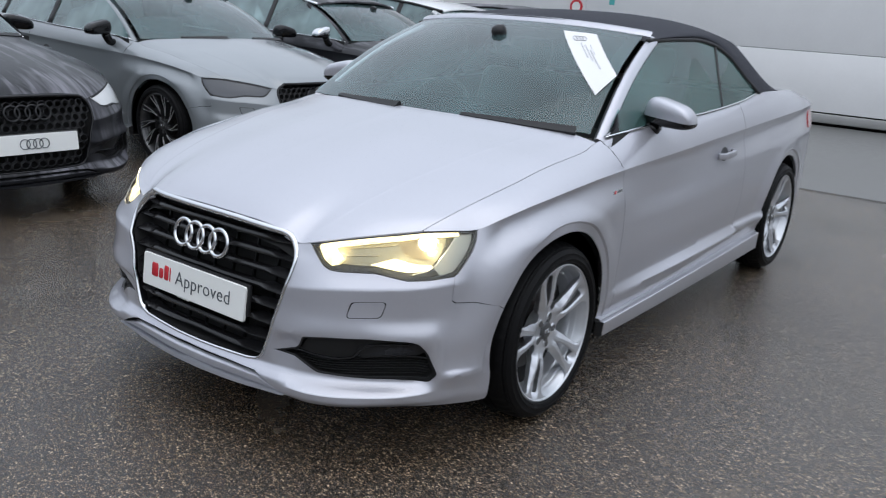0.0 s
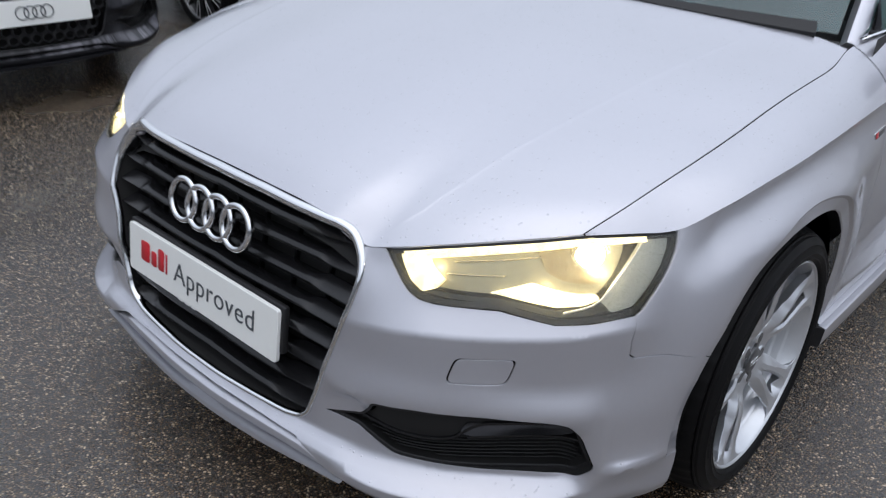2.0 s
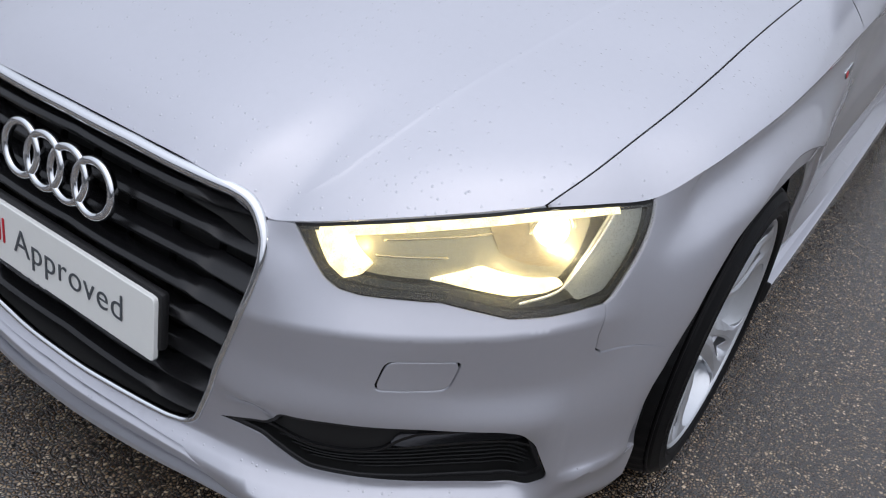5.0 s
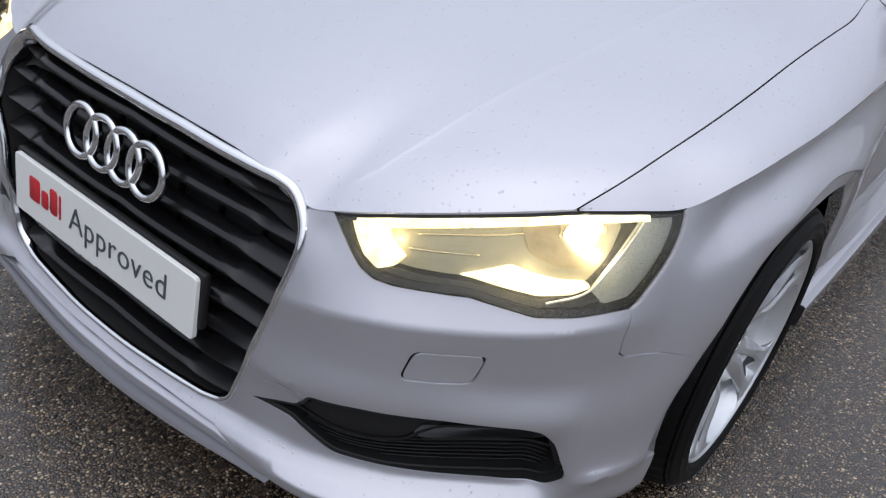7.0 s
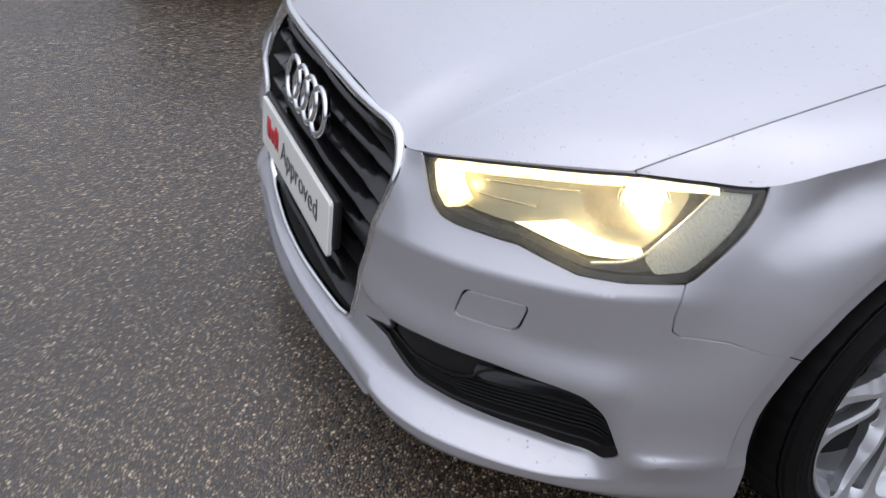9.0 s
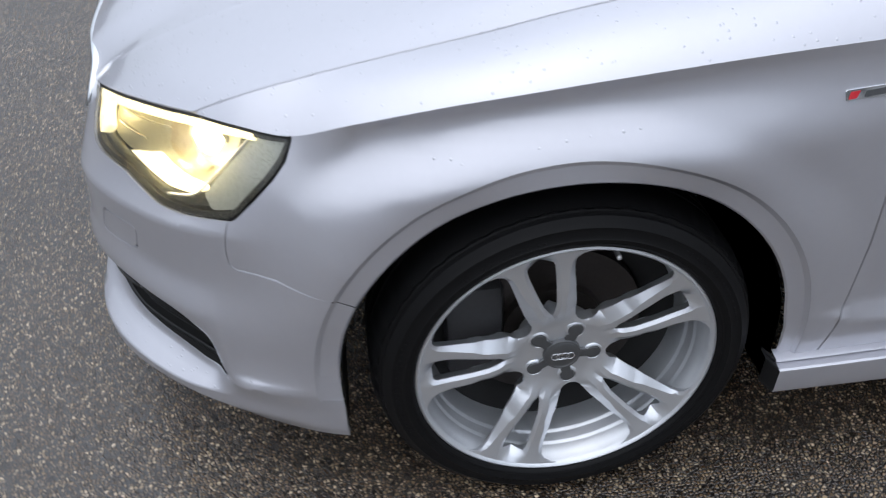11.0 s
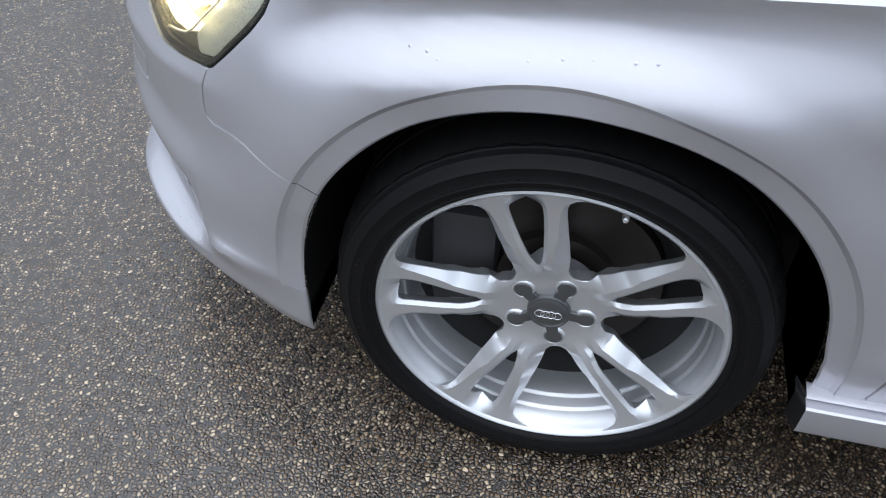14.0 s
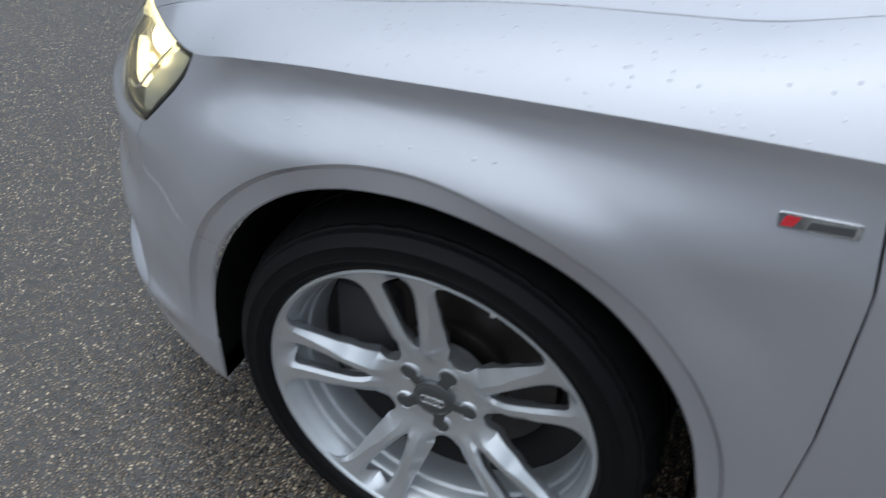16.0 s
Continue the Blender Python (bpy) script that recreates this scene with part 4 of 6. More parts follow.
def wheel(car, x, y, spin, sign, turn=0.0, WHEEL=WHEEL_SILVER, spokes=5):
    """A wheel in the car: its outer face at x, the axle at y."""
    hub = new("wheel")
    hub.parent = car
    hub["label"] = "silver alloy wheel with five twin spokes and a black tyre"
    hub.matrix_local = pose(x, y, .314) @ Matrix.Rotation(radians(turn), 4, "Z") @ (Matrix.Identity(4) if sign > 0 else Matrix.Rotation(math.pi, 4, "Z"))
    part("tyre", *tyre_mesh(), RUBBER, hub, "black low-profile tyre", sharp=.7)
    if spokes == 5:
        # moulded writing on the sidewall, too worn to read
        rnd, marks = random.Random(7), []
        for a0, a1, r0 in ((.25, .95, .274), (1.75, 2.25, .268), (2.7, 3.5, .274), (4.2, 4.7, .268), (5.2, 5.9, .274)):
            a = a0
            while a < a1:
                w, h = rnd.uniform(.006, .016), rnd.uniform(.0035, .006)
                m = Matrix.Rotation(a, 4, "X") @ pose(.0086, r0, 0) @ Matrix.Rotation(rnd.choice((0, 0, .5)), 4, "X")
                marks.append(block((.0012, h, w * .25), .0004, m, 1))
                a += w / r0 * .8
        tagged(part("sidewall_lettering", *join(*marks), RUBBER, hub), "raised illegible sidewall lettering", kind="stuff")
    part("rim", *wheel_rim_mesh(), BARREL if WHEEL is WHEEL_SILVER else WHEEL, hub, sharp=.8)
    for k in range(spokes):
        if spokes == 5:
            turn_ = np.array(Matrix.Rotation(radians(spin + 72 * k), 3, "X"))
            part("twin_spoke", TWIN_SPOKE[0] @ turn_.T, TWIN_SPOKE[1], WHEEL, hub, sharp=.22)
            continue
        # thin swept spokes with a bright machined face
        a = np.radians(spin + 36 * k) + np.array([0, .06, .14, .24, .30])
        for bend, r_end in ((0, .236), (.16, .236)):
            r = np.array([.045, .09, .14, .19, r_end])
            ang = a + bend * np.clip((r - .08) / .1, 0, 1)
            p = np.stack([np.array([-.036, -.026, -.019, -.013, -.007]), r * np.cos(ang), r * np.sin(ang)], 1)
            p = curve(p, 14)
            part("swept_spoke", *sweep(p, [(-.007, -.03), (-.006, -.002), (.006, -.002), (.007, -.03)], (1, 0, 0)), WHEEL, hub, sharp=.6)
            part("machined_face", *sweep(p[3:], [(-.0028, -.002), (-.0022, .001), (.0022, .001), (.0028, -.002)], (1, 0, 0)), BRIGHT, hub, sharp=.6)
    part("hub_flange", *lathe([(.0, -.047), (.030, -.047), (.048, -.046), (.062, -.050), (.066, -.058), (.066, -.085)], 60), WHEEL, hub)
    for k in range(5):
        a = radians(spin + 36 + 72 * k)
        arm = slab(rounded([(.026, -.0090), (.044, -.0085), (.048, -.0120), (.0585, -.0115), (.0650, -.005), (.0650, .005), (.0585, .0115), (.048, .0120), (.044, .0085), (.026, .0090)], .005, 4), .012, .001)
        part("cap_arm", *turn_x(moved(arm, pose(-.0345, 0, 0) @ Matrix(((0, 0, 1, 0), (1, 0, 0, 0), (0, 1, 0, 0), (0, 0, 0, 1)))), spin + 36 + 72 * k), CAP, hub, sharp=.6)
        V, F = lathe([(.0128, -.0400), (.0134, -.0352), (.0144, -.0348), (.0175, -.0400)], 28)
        part("bolt_pocket", V + (0, .0525 * math.cos(a), .0525 * math.sin(a)), F, WHEEL, hub)
    part("centre_cap", *lathe([(.0, -.0300), (.020, -.0302), (.0275, -.0312), (.0285, -.0325), (.0295, -.0315), (.0310, -.034), (.0320, -.048)], 48), CAP, hub, "dark grey centre cap")
    for V, F in ring_emblem(.0066, .0009, .0082):
        part("cap_ring", V + (-.0292, 0, 0), F, CHROME, hub)
    # brake and hub behind
    part("brake_disc", *lathe([(.05, -.098), (.085, -.098), (.088, -.112), (.156, -.112), (.157, -.136), (.06, -.136)], 72), DISC, hub, "rust-tinged steel brake disc", sharp=.6)
    cal = block((.05, .10, .19), .018, pose(-.108, -.135 * 1, .02))
    part("brake_caliper", *cal, CALIPER, hub, sharp=.6)
    part("dust_shield", *lathe([(.03, -.150), (.158, -.150), (.162, -.122), (.190, -.110), (.2090, -.104), (.2122, -.1035)], 64), DEEP, hub)
    a = radians(68)
    V, F = lathe([(.0, .022), (.0035, .022), (.0045, .018), (.0045, .010), (.0035, .008), (.0035, -.02)], 12)
    part("tyre_valve", V + (-.052, .206 * math.cos(a), .206 * math.sin(a)), F, BRIGHT, hub)
    return hub


# ---- the bodywork ----


def bodywork(car, coat, soft_top=True):
    """Bumper, wings, doors, rear, bonnet: the painted shell."""
    g = GRILLE_SIDE
    low = [(-1.072, .187), (-.80, .206), (-.50, .204), (-.424, .211), (-.363, .240), (-.313, .2615), (-.20, .2655), (0, .2675), (.20, .2655), (.313, .2615), (.363, .240), (.424, .211), (.50, .204), (.80, .206), (1.072, .187)]
    right = [(1.0735, .26), (1.0725, .284), (1.038, .288)] + arch_line(AXLE, ARCH, 181, 152, 14) + [(1.00, .5196), (.935, .5226), (.9225, .532), (.9215, .56), (.9300, .6035)]
    lamp = [p for p in LAMP_LOW[::-1] if p[0] < .925]
    outline = low + right + lamp + [(.43, .664), (.409, .661)] + g[3:] + [(0, .279)]
    left = flip((right + lamp + [(.43, .664), (.409, .661)] + g[3:]), -1)[::-1]
    outline += left
    holes = [rounded(FOG, .012, 4), flip(rounded(FOG, .012, 4), -1)]
    holes += [rounded(WASHER, .014, 5), flip(rounded(WASHER, .014, 5), -1)]
    uu = np.linspace(.40, .98, 60)
    row = lambda k, u: list(zip(u, spline(LINES[k][:, 0], LINES[k][:, 1], u)))
    seam = lambda dz: [(u, z + dz) for u, z in row(7, uu)]
    folds = [f for dz in (-.007, .007) for f in (seam(dz), flip(seam(dz), -1))] + [f for dz in (-.0028, .0028) for e in ([(u, z + dz) for u, z in row(2, np.linspace(.45, .88, 44))],) for f in (e, flip(e, -1))] + [f for k, u in ((7, uu), (3, np.linspace(.86, 1.07, 24)), (2, np.linspace(.40, 1.07, 60)), (5, np.linspace(.37, .9, 50)), (4, np.linspace(.37, .47, 12))) for f in (row(k, u), flip(row(k, u), -1))]
    part("front_bumper", *panel(side, outline, holes, step=.011, thick=.009, lines=folds), coat, car)
    for s in (1, -1):
        cap = [(u + (.0036 if u < .67 else -.0036), z + (.0033 if z < .5 else -.0033)) for u, z in WASHER]
        part("washer_cover", *panel(side, flip(rounded(cap, .014, 5), s), step=.02, fine=.004, thick=.006), coat, car)
    # lip under the chin, between the bumper's lower corners
    def lip(u, w):
        t, f = np.asarray(w), 1 - np.clip((np.abs(u) - .20) / .225, 0, 1) ** 1.5
        p = side(u, .225 + 0 * t)
        p[..., 2] = .200 + .0100 * (1 - f) + t * (.011 - .0100 * (1 - f))
        p[..., 1] += -.005 * f
        return p
    part("chin_lip", *grid(lip, np.linspace(-.425, .425, 60), np.linspace(0, 1, 5), thick=.02), coat, car)
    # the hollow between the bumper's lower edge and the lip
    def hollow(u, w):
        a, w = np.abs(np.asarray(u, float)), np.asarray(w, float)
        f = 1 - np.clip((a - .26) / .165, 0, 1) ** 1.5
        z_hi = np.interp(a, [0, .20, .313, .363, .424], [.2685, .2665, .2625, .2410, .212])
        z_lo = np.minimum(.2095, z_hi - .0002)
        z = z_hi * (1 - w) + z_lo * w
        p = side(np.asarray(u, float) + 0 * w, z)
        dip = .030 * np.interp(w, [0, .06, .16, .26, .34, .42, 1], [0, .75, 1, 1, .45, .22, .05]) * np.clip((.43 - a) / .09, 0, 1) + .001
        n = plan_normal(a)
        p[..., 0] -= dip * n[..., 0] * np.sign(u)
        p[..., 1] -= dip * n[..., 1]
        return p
    # the hollow's upper strip is near-black: the overhang's shade put into the colour
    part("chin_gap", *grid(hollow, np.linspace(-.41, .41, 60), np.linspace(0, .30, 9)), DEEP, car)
    part("chin_hollow", *grid(hollow, np.linspace(-.428, .428, 60), np.linspace(.30, 1, 14)), coat, car)
    for s in (1, -1):
        # near-black sheets added behind the joints for the shade in the gaps
        part("washer_well", *panel(set_in(side, .008), flip(rounded([(.612, .537), (.738, .541), (.722, .475), (.597, .471)], .01), s), step=.03, thick=0), DEEP, car)
        part("wing_bracket", *panel(set_in(side, .010), flip([(.905, .61), (.90, .53), (.91, .51), (1.09, .50), (1.075, .54), (.945, .545), (.945, .61)], s), step=.03, thick=0), DEEP, car)
        # front wing
        u0 = AXLE
        shut = [(1.866, .259), (1.876, .32), (1.884, .40), (1.889, .5), (1.884, .7), (1.862, .828)]
        o = [(.9328, .604), (.9238, .56), (.9250, .5340), (.937, .5264), (1.00, .5234)] + arch_line(u0, ARCH, 151.85, 3, 60) + [(u0 + ARCH + .002, .29), (u0 + ARCH + .002, .259)] + shut
        o += crease_pts(1.862, 1.037, 50)[1:] + [(1.036, .722), (1.0265, .697), (1.0065, .671), (.974, .638), (.945, .6105)]
        wing = panel(side, flip(o, s), step=.014, thick=.016, lines=[flip(row(9, np.linspace(1.06, 1.85, 60)), s), flip(row(4, np.linspace(1.826, 1.868, 8)), s), flip(row(5, np.linspace(1.826, 1.868, 8)), s)])
        strip = grid(top, s * np.linspace(.8445, 1.862, 100), np.linspace(0, 1, 12), thick=.0)
        part("wing", *join(wing, strip), coat, car)
        # flat flange round the wheel opening
        for c, a0, a1, d in ((AXLE, 180, 152.2, .005), (AXLE, 151.95, 0, .005), (REAR, 180, 0, .005)):
            ang = np.radians(np.linspace(a0, a1, 86))
            ci, co = (np.stack([c + r * np.cos(ang), .314 + r * np.sin(ang)], 1) for r in (LIP, ARCH + .003))
            ci = np.vstack([ci, [(c + LIP + .004, .298), (c + LIP + .008, .280), (c + LIP + .010, .268), (c + LIP + .011, .256)]])
            co = np.vstack([co, [(c + ARCH + .003, .298), (c + ARCH + .003, .280), (c + ARCH + .003, .268), (c + ARCH + .003, .256)]])
            ci[:, 0] += .007 * np.exp(-((ci[:, 1] - .318) / .035) ** 2) * (ci[:, 0] > c)
            if a1 > 100:
                ci = np.vstack([[(1.0740, .284), (1.0730, .290), (1.0724, .298), (1.0720, .306)], ci[:86]])
                co = np.vstack([[(1.034, .284), (1.033, .290), (1.0325, .298), (1.032, .306)], co[:86]])
            def flange(i, j, ci=ci, co=co, d=d):
                k = np.arange(90.)
                f = np.interp(j, range(5), [0, .08, .74, .92, 1.0])
                D = np.interp(j, range(5), [d + .007, d + .0045, d + .0015, d - .0042, d + .0030])
                U = np.interp(i, k, ci[:, 0]) * (1 - f) + np.interp(i, k, co[:, 0]) * f
                Z = np.interp(i, k, ci[:, 1]) * (1 - f) + np.interp(i, k, co[:, 1]) * f
                p = side(U, Z)
                nn = plan_normal(U)
                low_end = np.clip((Z - .27) / .10, 0, 1) ** .7 if c == AXLE and ci[-1, 0] < c else 1
                D = D * low_end - .0012 * (1 - low_end) * (j < 3.5)
                p[..., 0] -= D * nn[..., 0]
                p[..., 1] -= D * nn[..., 1]
                return p * np.array([s, 1, 1])
            V, F, Q = grid(flange, np.arange(90.), np.arange(5.))
            part("arch_flange", V, F, coat, car, sharp=.35)
            ang = np.radians(np.linspace(212, -32, 90))
            inner = grid(lambda i, j, c=c, ang=ang: np.stack([s * (.86 - .36 * j + 0 * i), plan(c + LIP * np.cos(np.clip(np.interp(i, range(90), ang), -.09, np.pi + .09)))[..., 1], np.maximum(.205, .314 + (LIP + .012 * np.minimum(j * 8, 1)) * np.sin(np.interp(i, range(90), ang))) + 0 * j], -1), np.arange(0, 90, 2.), np.linspace(0, 1, 6))
            part("wheel_arch_liner", *inner, DEEP, car)
        # door
        d = [(1.870, .2595), (1.880, .32), (1.888, .40), (1.893, .5), (1.888, .7), (1.866, .829)] + crease_pts(1.866, 3.20, 50)[1:] + [(3.235, .7), (3.245, .5), (3.22, .36), (3.20, .2935)]
        door = panel(side, flip(d, s), step=.020, fine=.012, thick=.016, lines=[flip(row(4, np.linspace(1.90, 3.2, 70)), s), flip(row(5, np.linspace(1.90, 3.2, 70)), s)])
        strip = grid(top, s * np.linspace(1.866, 3.20, 60), np.linspace(0, 1, 10))
        part("door", *join(door, strip), coat, car, "silver door with a body-coloured handle" if coat is SILVER else "")
        # rear quarter and tail
        q = [(3.204, .2935), (3.224, .36), (3.249, .5), (3.239, .7), (3.204, .884)] + crease_pts(3.204, TAIL, 60)[1:] + [(TAIL, .40), (TAIL, .27), (4.9, .25), (4.45, .25)] + arch_line(REAR, ARCH, 4, 176, 60) + [(REAR - ARCH - .002, .294)]
        quarter = panel(side, flip(q, s), step=.026, fine=.014, thick=.012)
        strip = grid(top, s * np.linspace(3.204, 4.90, 60), np.linspace(0, 1, 10))
        part("rear_quarter", *join(quarter, strip), coat, car)
        # sill
        prof_d = np.array([-.030, -.0100, -.0040, -.0090, -.0080, .0075, .0110, .0108, .0080, .0050, -.040])
        prof_z = np.array([.2680, .2655, .2630, .2605, .2595, .2580, .2555, .2515, .2080, .2000, .1980])
        def skirt(u, j):
            k = np.arange(11.)
            d_, z_ = np.interp(j, k, prof_d), np.interp(j, k, prof_z)
            uu = u + 0 * z_
            z_ = z_ + np.clip((uu - 1.83) / 1.8, 0, 1) * np.interp(z_, [.205, .26], [0, .034])
            q = plan(uu) + plan_normal(uu) * (d_[..., None] - .004)
            return np.stack([s * q[..., 0], q[..., 1], z_], -1)
        V, F, Q = grid(skirt, np.r_[np.linspace(1.795, 1.9, 8), np.linspace(1.95, 3.63, 40)], np.arange(11.))
        part("side_skirt", V, F, coat, car, sharp=.35)
        # its front end turns in behind the wheel
        j = np.linspace(1, 9, 17)
        e0 = skirt(np.full(17, 1.795), j)
        e1 = e0 + np.array([-s * .030, -.012, .002])
        part("skirt_end", np.vstack([e0, e1]), [[i, i + 1, 18 + i, 17 + i] for i in range(16)], MATT_BLACK, car, smooth=False)
        # chrome strip under the side windows
        pts = np.array([spline(JY, JOINT, y) for y in np.linspace(.46, 2.08, 50)]) * (s, 1, 1) + (0, 0, .004)
        part("window_strip", *sweep(pts, [(-.006, 0), (-.004, .006), (.004, .006), (.006, 0)], (0, 0, 1)), CHROME, car)
    # painted support under the bonnet's front edge
    u = np.linspace(.36, .86, 40)
    for s in (1, -1):
        p = set_in(side, .012)(s * u, crease(u)[0] - .004)
        part("bonnet_support", *tube(p, .0055, 8), coat, car)
    # bonnet
    tt = np.r_[np.linspace(0, .06, 8), np.linspace(.075, 1, 60)]
    cc = np.r_[np.linspace(0, .64, 40), .645, .65, .653, .657, .663, np.linspace(.672, .9948, 18)]
    part("bonnet", *grid(bonnet_sheet, np.r_[-cc[:0:-1], cc], tt, thick=.0035, inside=(0, 0, -1)), coat, car)
    for s in (1, -1):
        # near-black strip added just inside the joint; it stands for the gap's shade
        pts = np.array([spline(JY, JOINT, y) for y in np.linspace(-.515, .40, 60)]) * (s, 1, 1) + (-s * .0040, 0, -.0055)
        part("bonnet_seal", *sweep(pts, [(-.0045, -.008), (-.0045, .003), (.0045, .003), (.0045, -.008)], (0, 0, 1)), DEEP, car)
    part("engine_bay", *grid(lambda a, b: bonnet(a, b) - np.array([0, 0, .06]), np.linspace(-1.02, 1.02, 21), np.linspace(.0, 1.0, 12), inside=(0, 0, -1)), DEEP, car)
    # rear deck
    def deck(a, b):
        y = 2.45 + b * .99
        j = spline(JY, JOINT, y)
        z = j[..., 2] + .012 * (1 - a * a)
        return np.stack([a * j[..., 0], y + 0 * a, z], -1)
    part("boot_lid", *grid(deck, np.linspace(-1, 1, 40), np.linspace(0, 1, 20), thick=.02, inside=(0, 2, 0)), coat, car)
    part("underbody", *block((1.25, 3.3, .12), .03, pose(0, 1.5, .27)), DEEP, car)
    part("front_undertray", *block((1.02, .50, .08), .03, pose(0, -.38, .27)), DEEP, car)
    part("axle_carrier", *block((1.0, .5, .3), .03, pose(0, 0, .45)), DEEP, car)
    for s in (1, -1):
        part("tail_lamp", *panel(side, flip(rounded([(4.45, .80), (4.45, .90), (5.05, .90), (5.05, .78)], .02), s), step=.03, thick=.01, lift=.006), RED_LAMP, car, "red tail lamp")



# ---- grille, lamps, plate ----
_g = np.array([p for p in GRILLE_SIDE])


def frame_line():
    """The grille's outline on the body, right round, as places and outward ways."""
    top_ = [(u, np.interp(u, [0, .15, .28, .352], [.700, .699, .694, .689])) for u in np.linspace(-.352, .352, 50)]
    rightside = [tuple(p) for p in curve(GRILLE_SIDE, 60)]
    low_ = [(u, .2805 + .003 * (u / .27) ** 2) for u in np.linspace(.262, -.262, 30)]
    line = np.array(top_ + rightside[1:] + low_ + [(-u, z) for u, z in rightside[::-1]][:-1])
    line = dense([tuple(p) for p in line], .012)
    return side(line[:, 0], line[:, 1]), normal_of(side, line[:, 0], line[:, 1]), line


def grille(car, look_="slats"):
    P, Q, line = frame_line()
    unit = new("grille")
    unit.parent = car
    unit["label"] = "black grille with a chrome surround"
    z = P[:, 2]
    wide = np.interp(z, [.28, .31, .60, .66, .685], [.6, .5, .6, .95, 1.05])
    sec = np.array([(-.009, -.012), (-.009, .003), (-.0055, .0075), (.000, .0095), (.0065, .0075), (.0105, .002), (.0110, -.012)])
    V, F = sweep(P, sec, Q, True, wide)
    part("chrome_surround", V, F, CHROME if look_ == "slats" else GLOSS_BLACK, unit, "chrome surround" if look_ == "slats" else "black surround", sharp=.9)
    # near-black sheets close the cavity behind; its shade is in their colour
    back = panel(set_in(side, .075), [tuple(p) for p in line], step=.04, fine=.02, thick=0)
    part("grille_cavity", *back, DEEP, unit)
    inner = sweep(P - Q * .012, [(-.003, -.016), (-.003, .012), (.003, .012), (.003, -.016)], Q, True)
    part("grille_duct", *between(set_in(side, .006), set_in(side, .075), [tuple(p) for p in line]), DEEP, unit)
    part("grille_shroud", *inner, GLOSS_BLACK, unit, sharp=.6)
    def half(zz):
        k = curve(GRILLE_SIDE, 80)
        k = k[np.argsort(k[:, 1])]
        return float(np.interp(zz, k[:, 1], k[:, 0])) - .006
    if look_ == "slats":
        for zz in (.312, .362, .412, .462, .512, .562, .612, .660):
            h = half(zz)
            u = np.r_[np.linspace(-h, -h + .11, 12), np.linspace(-h + .11, h - .11, 19)[1:-1], np.linspace(h - .11, h, 12)]
            p = set_in(side, .020)(u, np.full(41, zz))
            sec = np.array([(-.034, -.008), (-.030, .005), (-.012, .0095), (.002, .0070), (.008, .0005), (.006, -.0065), (-.004, -.0125), (-.028, -.014)])
            # across = out of the car, up = z
            n = plan_normal(np.abs(u))
            out = np.stack([n[:, 0] * np.where(u < 0, -1, 1), n[:, 1], 0 * u], 1)
            broad = np.array([(-.034, -.006), (-.031, .011), (-.026, .0125), (-.006, .0030), (.008, -.0040), (.006, -.0085), (-.004, -.0135), (-.028, -.014)])
            k_ = np.clip((np.abs(u) - (h - .105)) / .022, 0, 1)[:, None, None]
            sec3 = sec[None] * (1 - k_) + broad[None] * k_
            Vs = p[:, None] + out[:, None] * sec3[..., :1] + np.array([0, 0, 1.0])[None, None] * sec3[..., 1:]
            m, Fs = len(sec), []
            for i in range(40):
                Fs += [[i * m + k, i * m + (k + 1) % m, (i + 1) * m + (k + 1) % m, (i + 1) * m + k] for k in range(m)]
            part("slat", Vs.reshape(-1, 3), Fs, SLAT, unit, sharp=.6)
        for x in (-.28, -.185, -.09, 0, .09, .185, .28):
            part("grille_post", *block((.006, .012, .36), .002, pose(x, -.738 + .10 * abs(x) ** 1.6, .49, -11)), GLOSS_BLACK, unit, sharp=.6)
    else:
        cell, V_all = .052, []
        for row in range(9):
            zz = .315 + row * cell * .80
            h = half(min(zz, .68)) - .02
            for i in range(-9, 10):
                u = (i + .5 * (row % 2)) * cell
                if abs(u) > h or zz > .67:
                    continue
                a = np.radians(np.arange(0, 360, 60))
                uu, zr = u + .026 * np.sin(a), zz + .023 * np.cos(a)
                p = set_in(side, .012)(uu, zr)
                V_all.append(tube(p, .0055, 5, True, up=(0, -1, .1)))
        part("honeycomb", *join(*V_all), GLOSS_BLACK, unit)
    # rings
    sc = 1.0
    for V, F in ring_emblem(.0428, .0068, .0595):
        R = Matrix.Rotation(-math.pi / 2, 4, "Z")
        part("emblem_ring", *moved((V, F), pose(0, -.788, .609, -13) @ R), CHROME if look_ == "slats" else GLOSS_BLACK, unit)
    return unit


def offset_panel(outline, depth, thick, step=.012, fine=None, sign=1):
    return panel(set_in(side, depth), flip(outline, sign), step=step, fine=fine, thick=thick)


def toward(outline, k):
    """An outline drawn in by k metres on all sides (roughly)."""
    o = np.asarray(outline, float)
    area = np.sum(o[:, 0] * np.roll(o[:, 1], -1) - np.roll(o[:, 0], -1) * o[:, 1])
    t = np.roll(o, -1, 0) - np.roll(o, 1, 0)
    t /= np.linalg.norm(t, axis=1, keepdims=True) + 1e-9
    n = np.stack([t[:, 1], -t[:, 0]], 1) * (1 if area > 0 else -1)
    return [tuple(p) for p in o - n * k]


def lamp_outline():
    top_ = [(u, z - .002) for u, z in crease_pts(1.031, .463, 40)]
    low_ = [tuple(p) for p in curve(LAMP_LOW, 70)]
    return dense(low_[1:-1] + top_, .012)


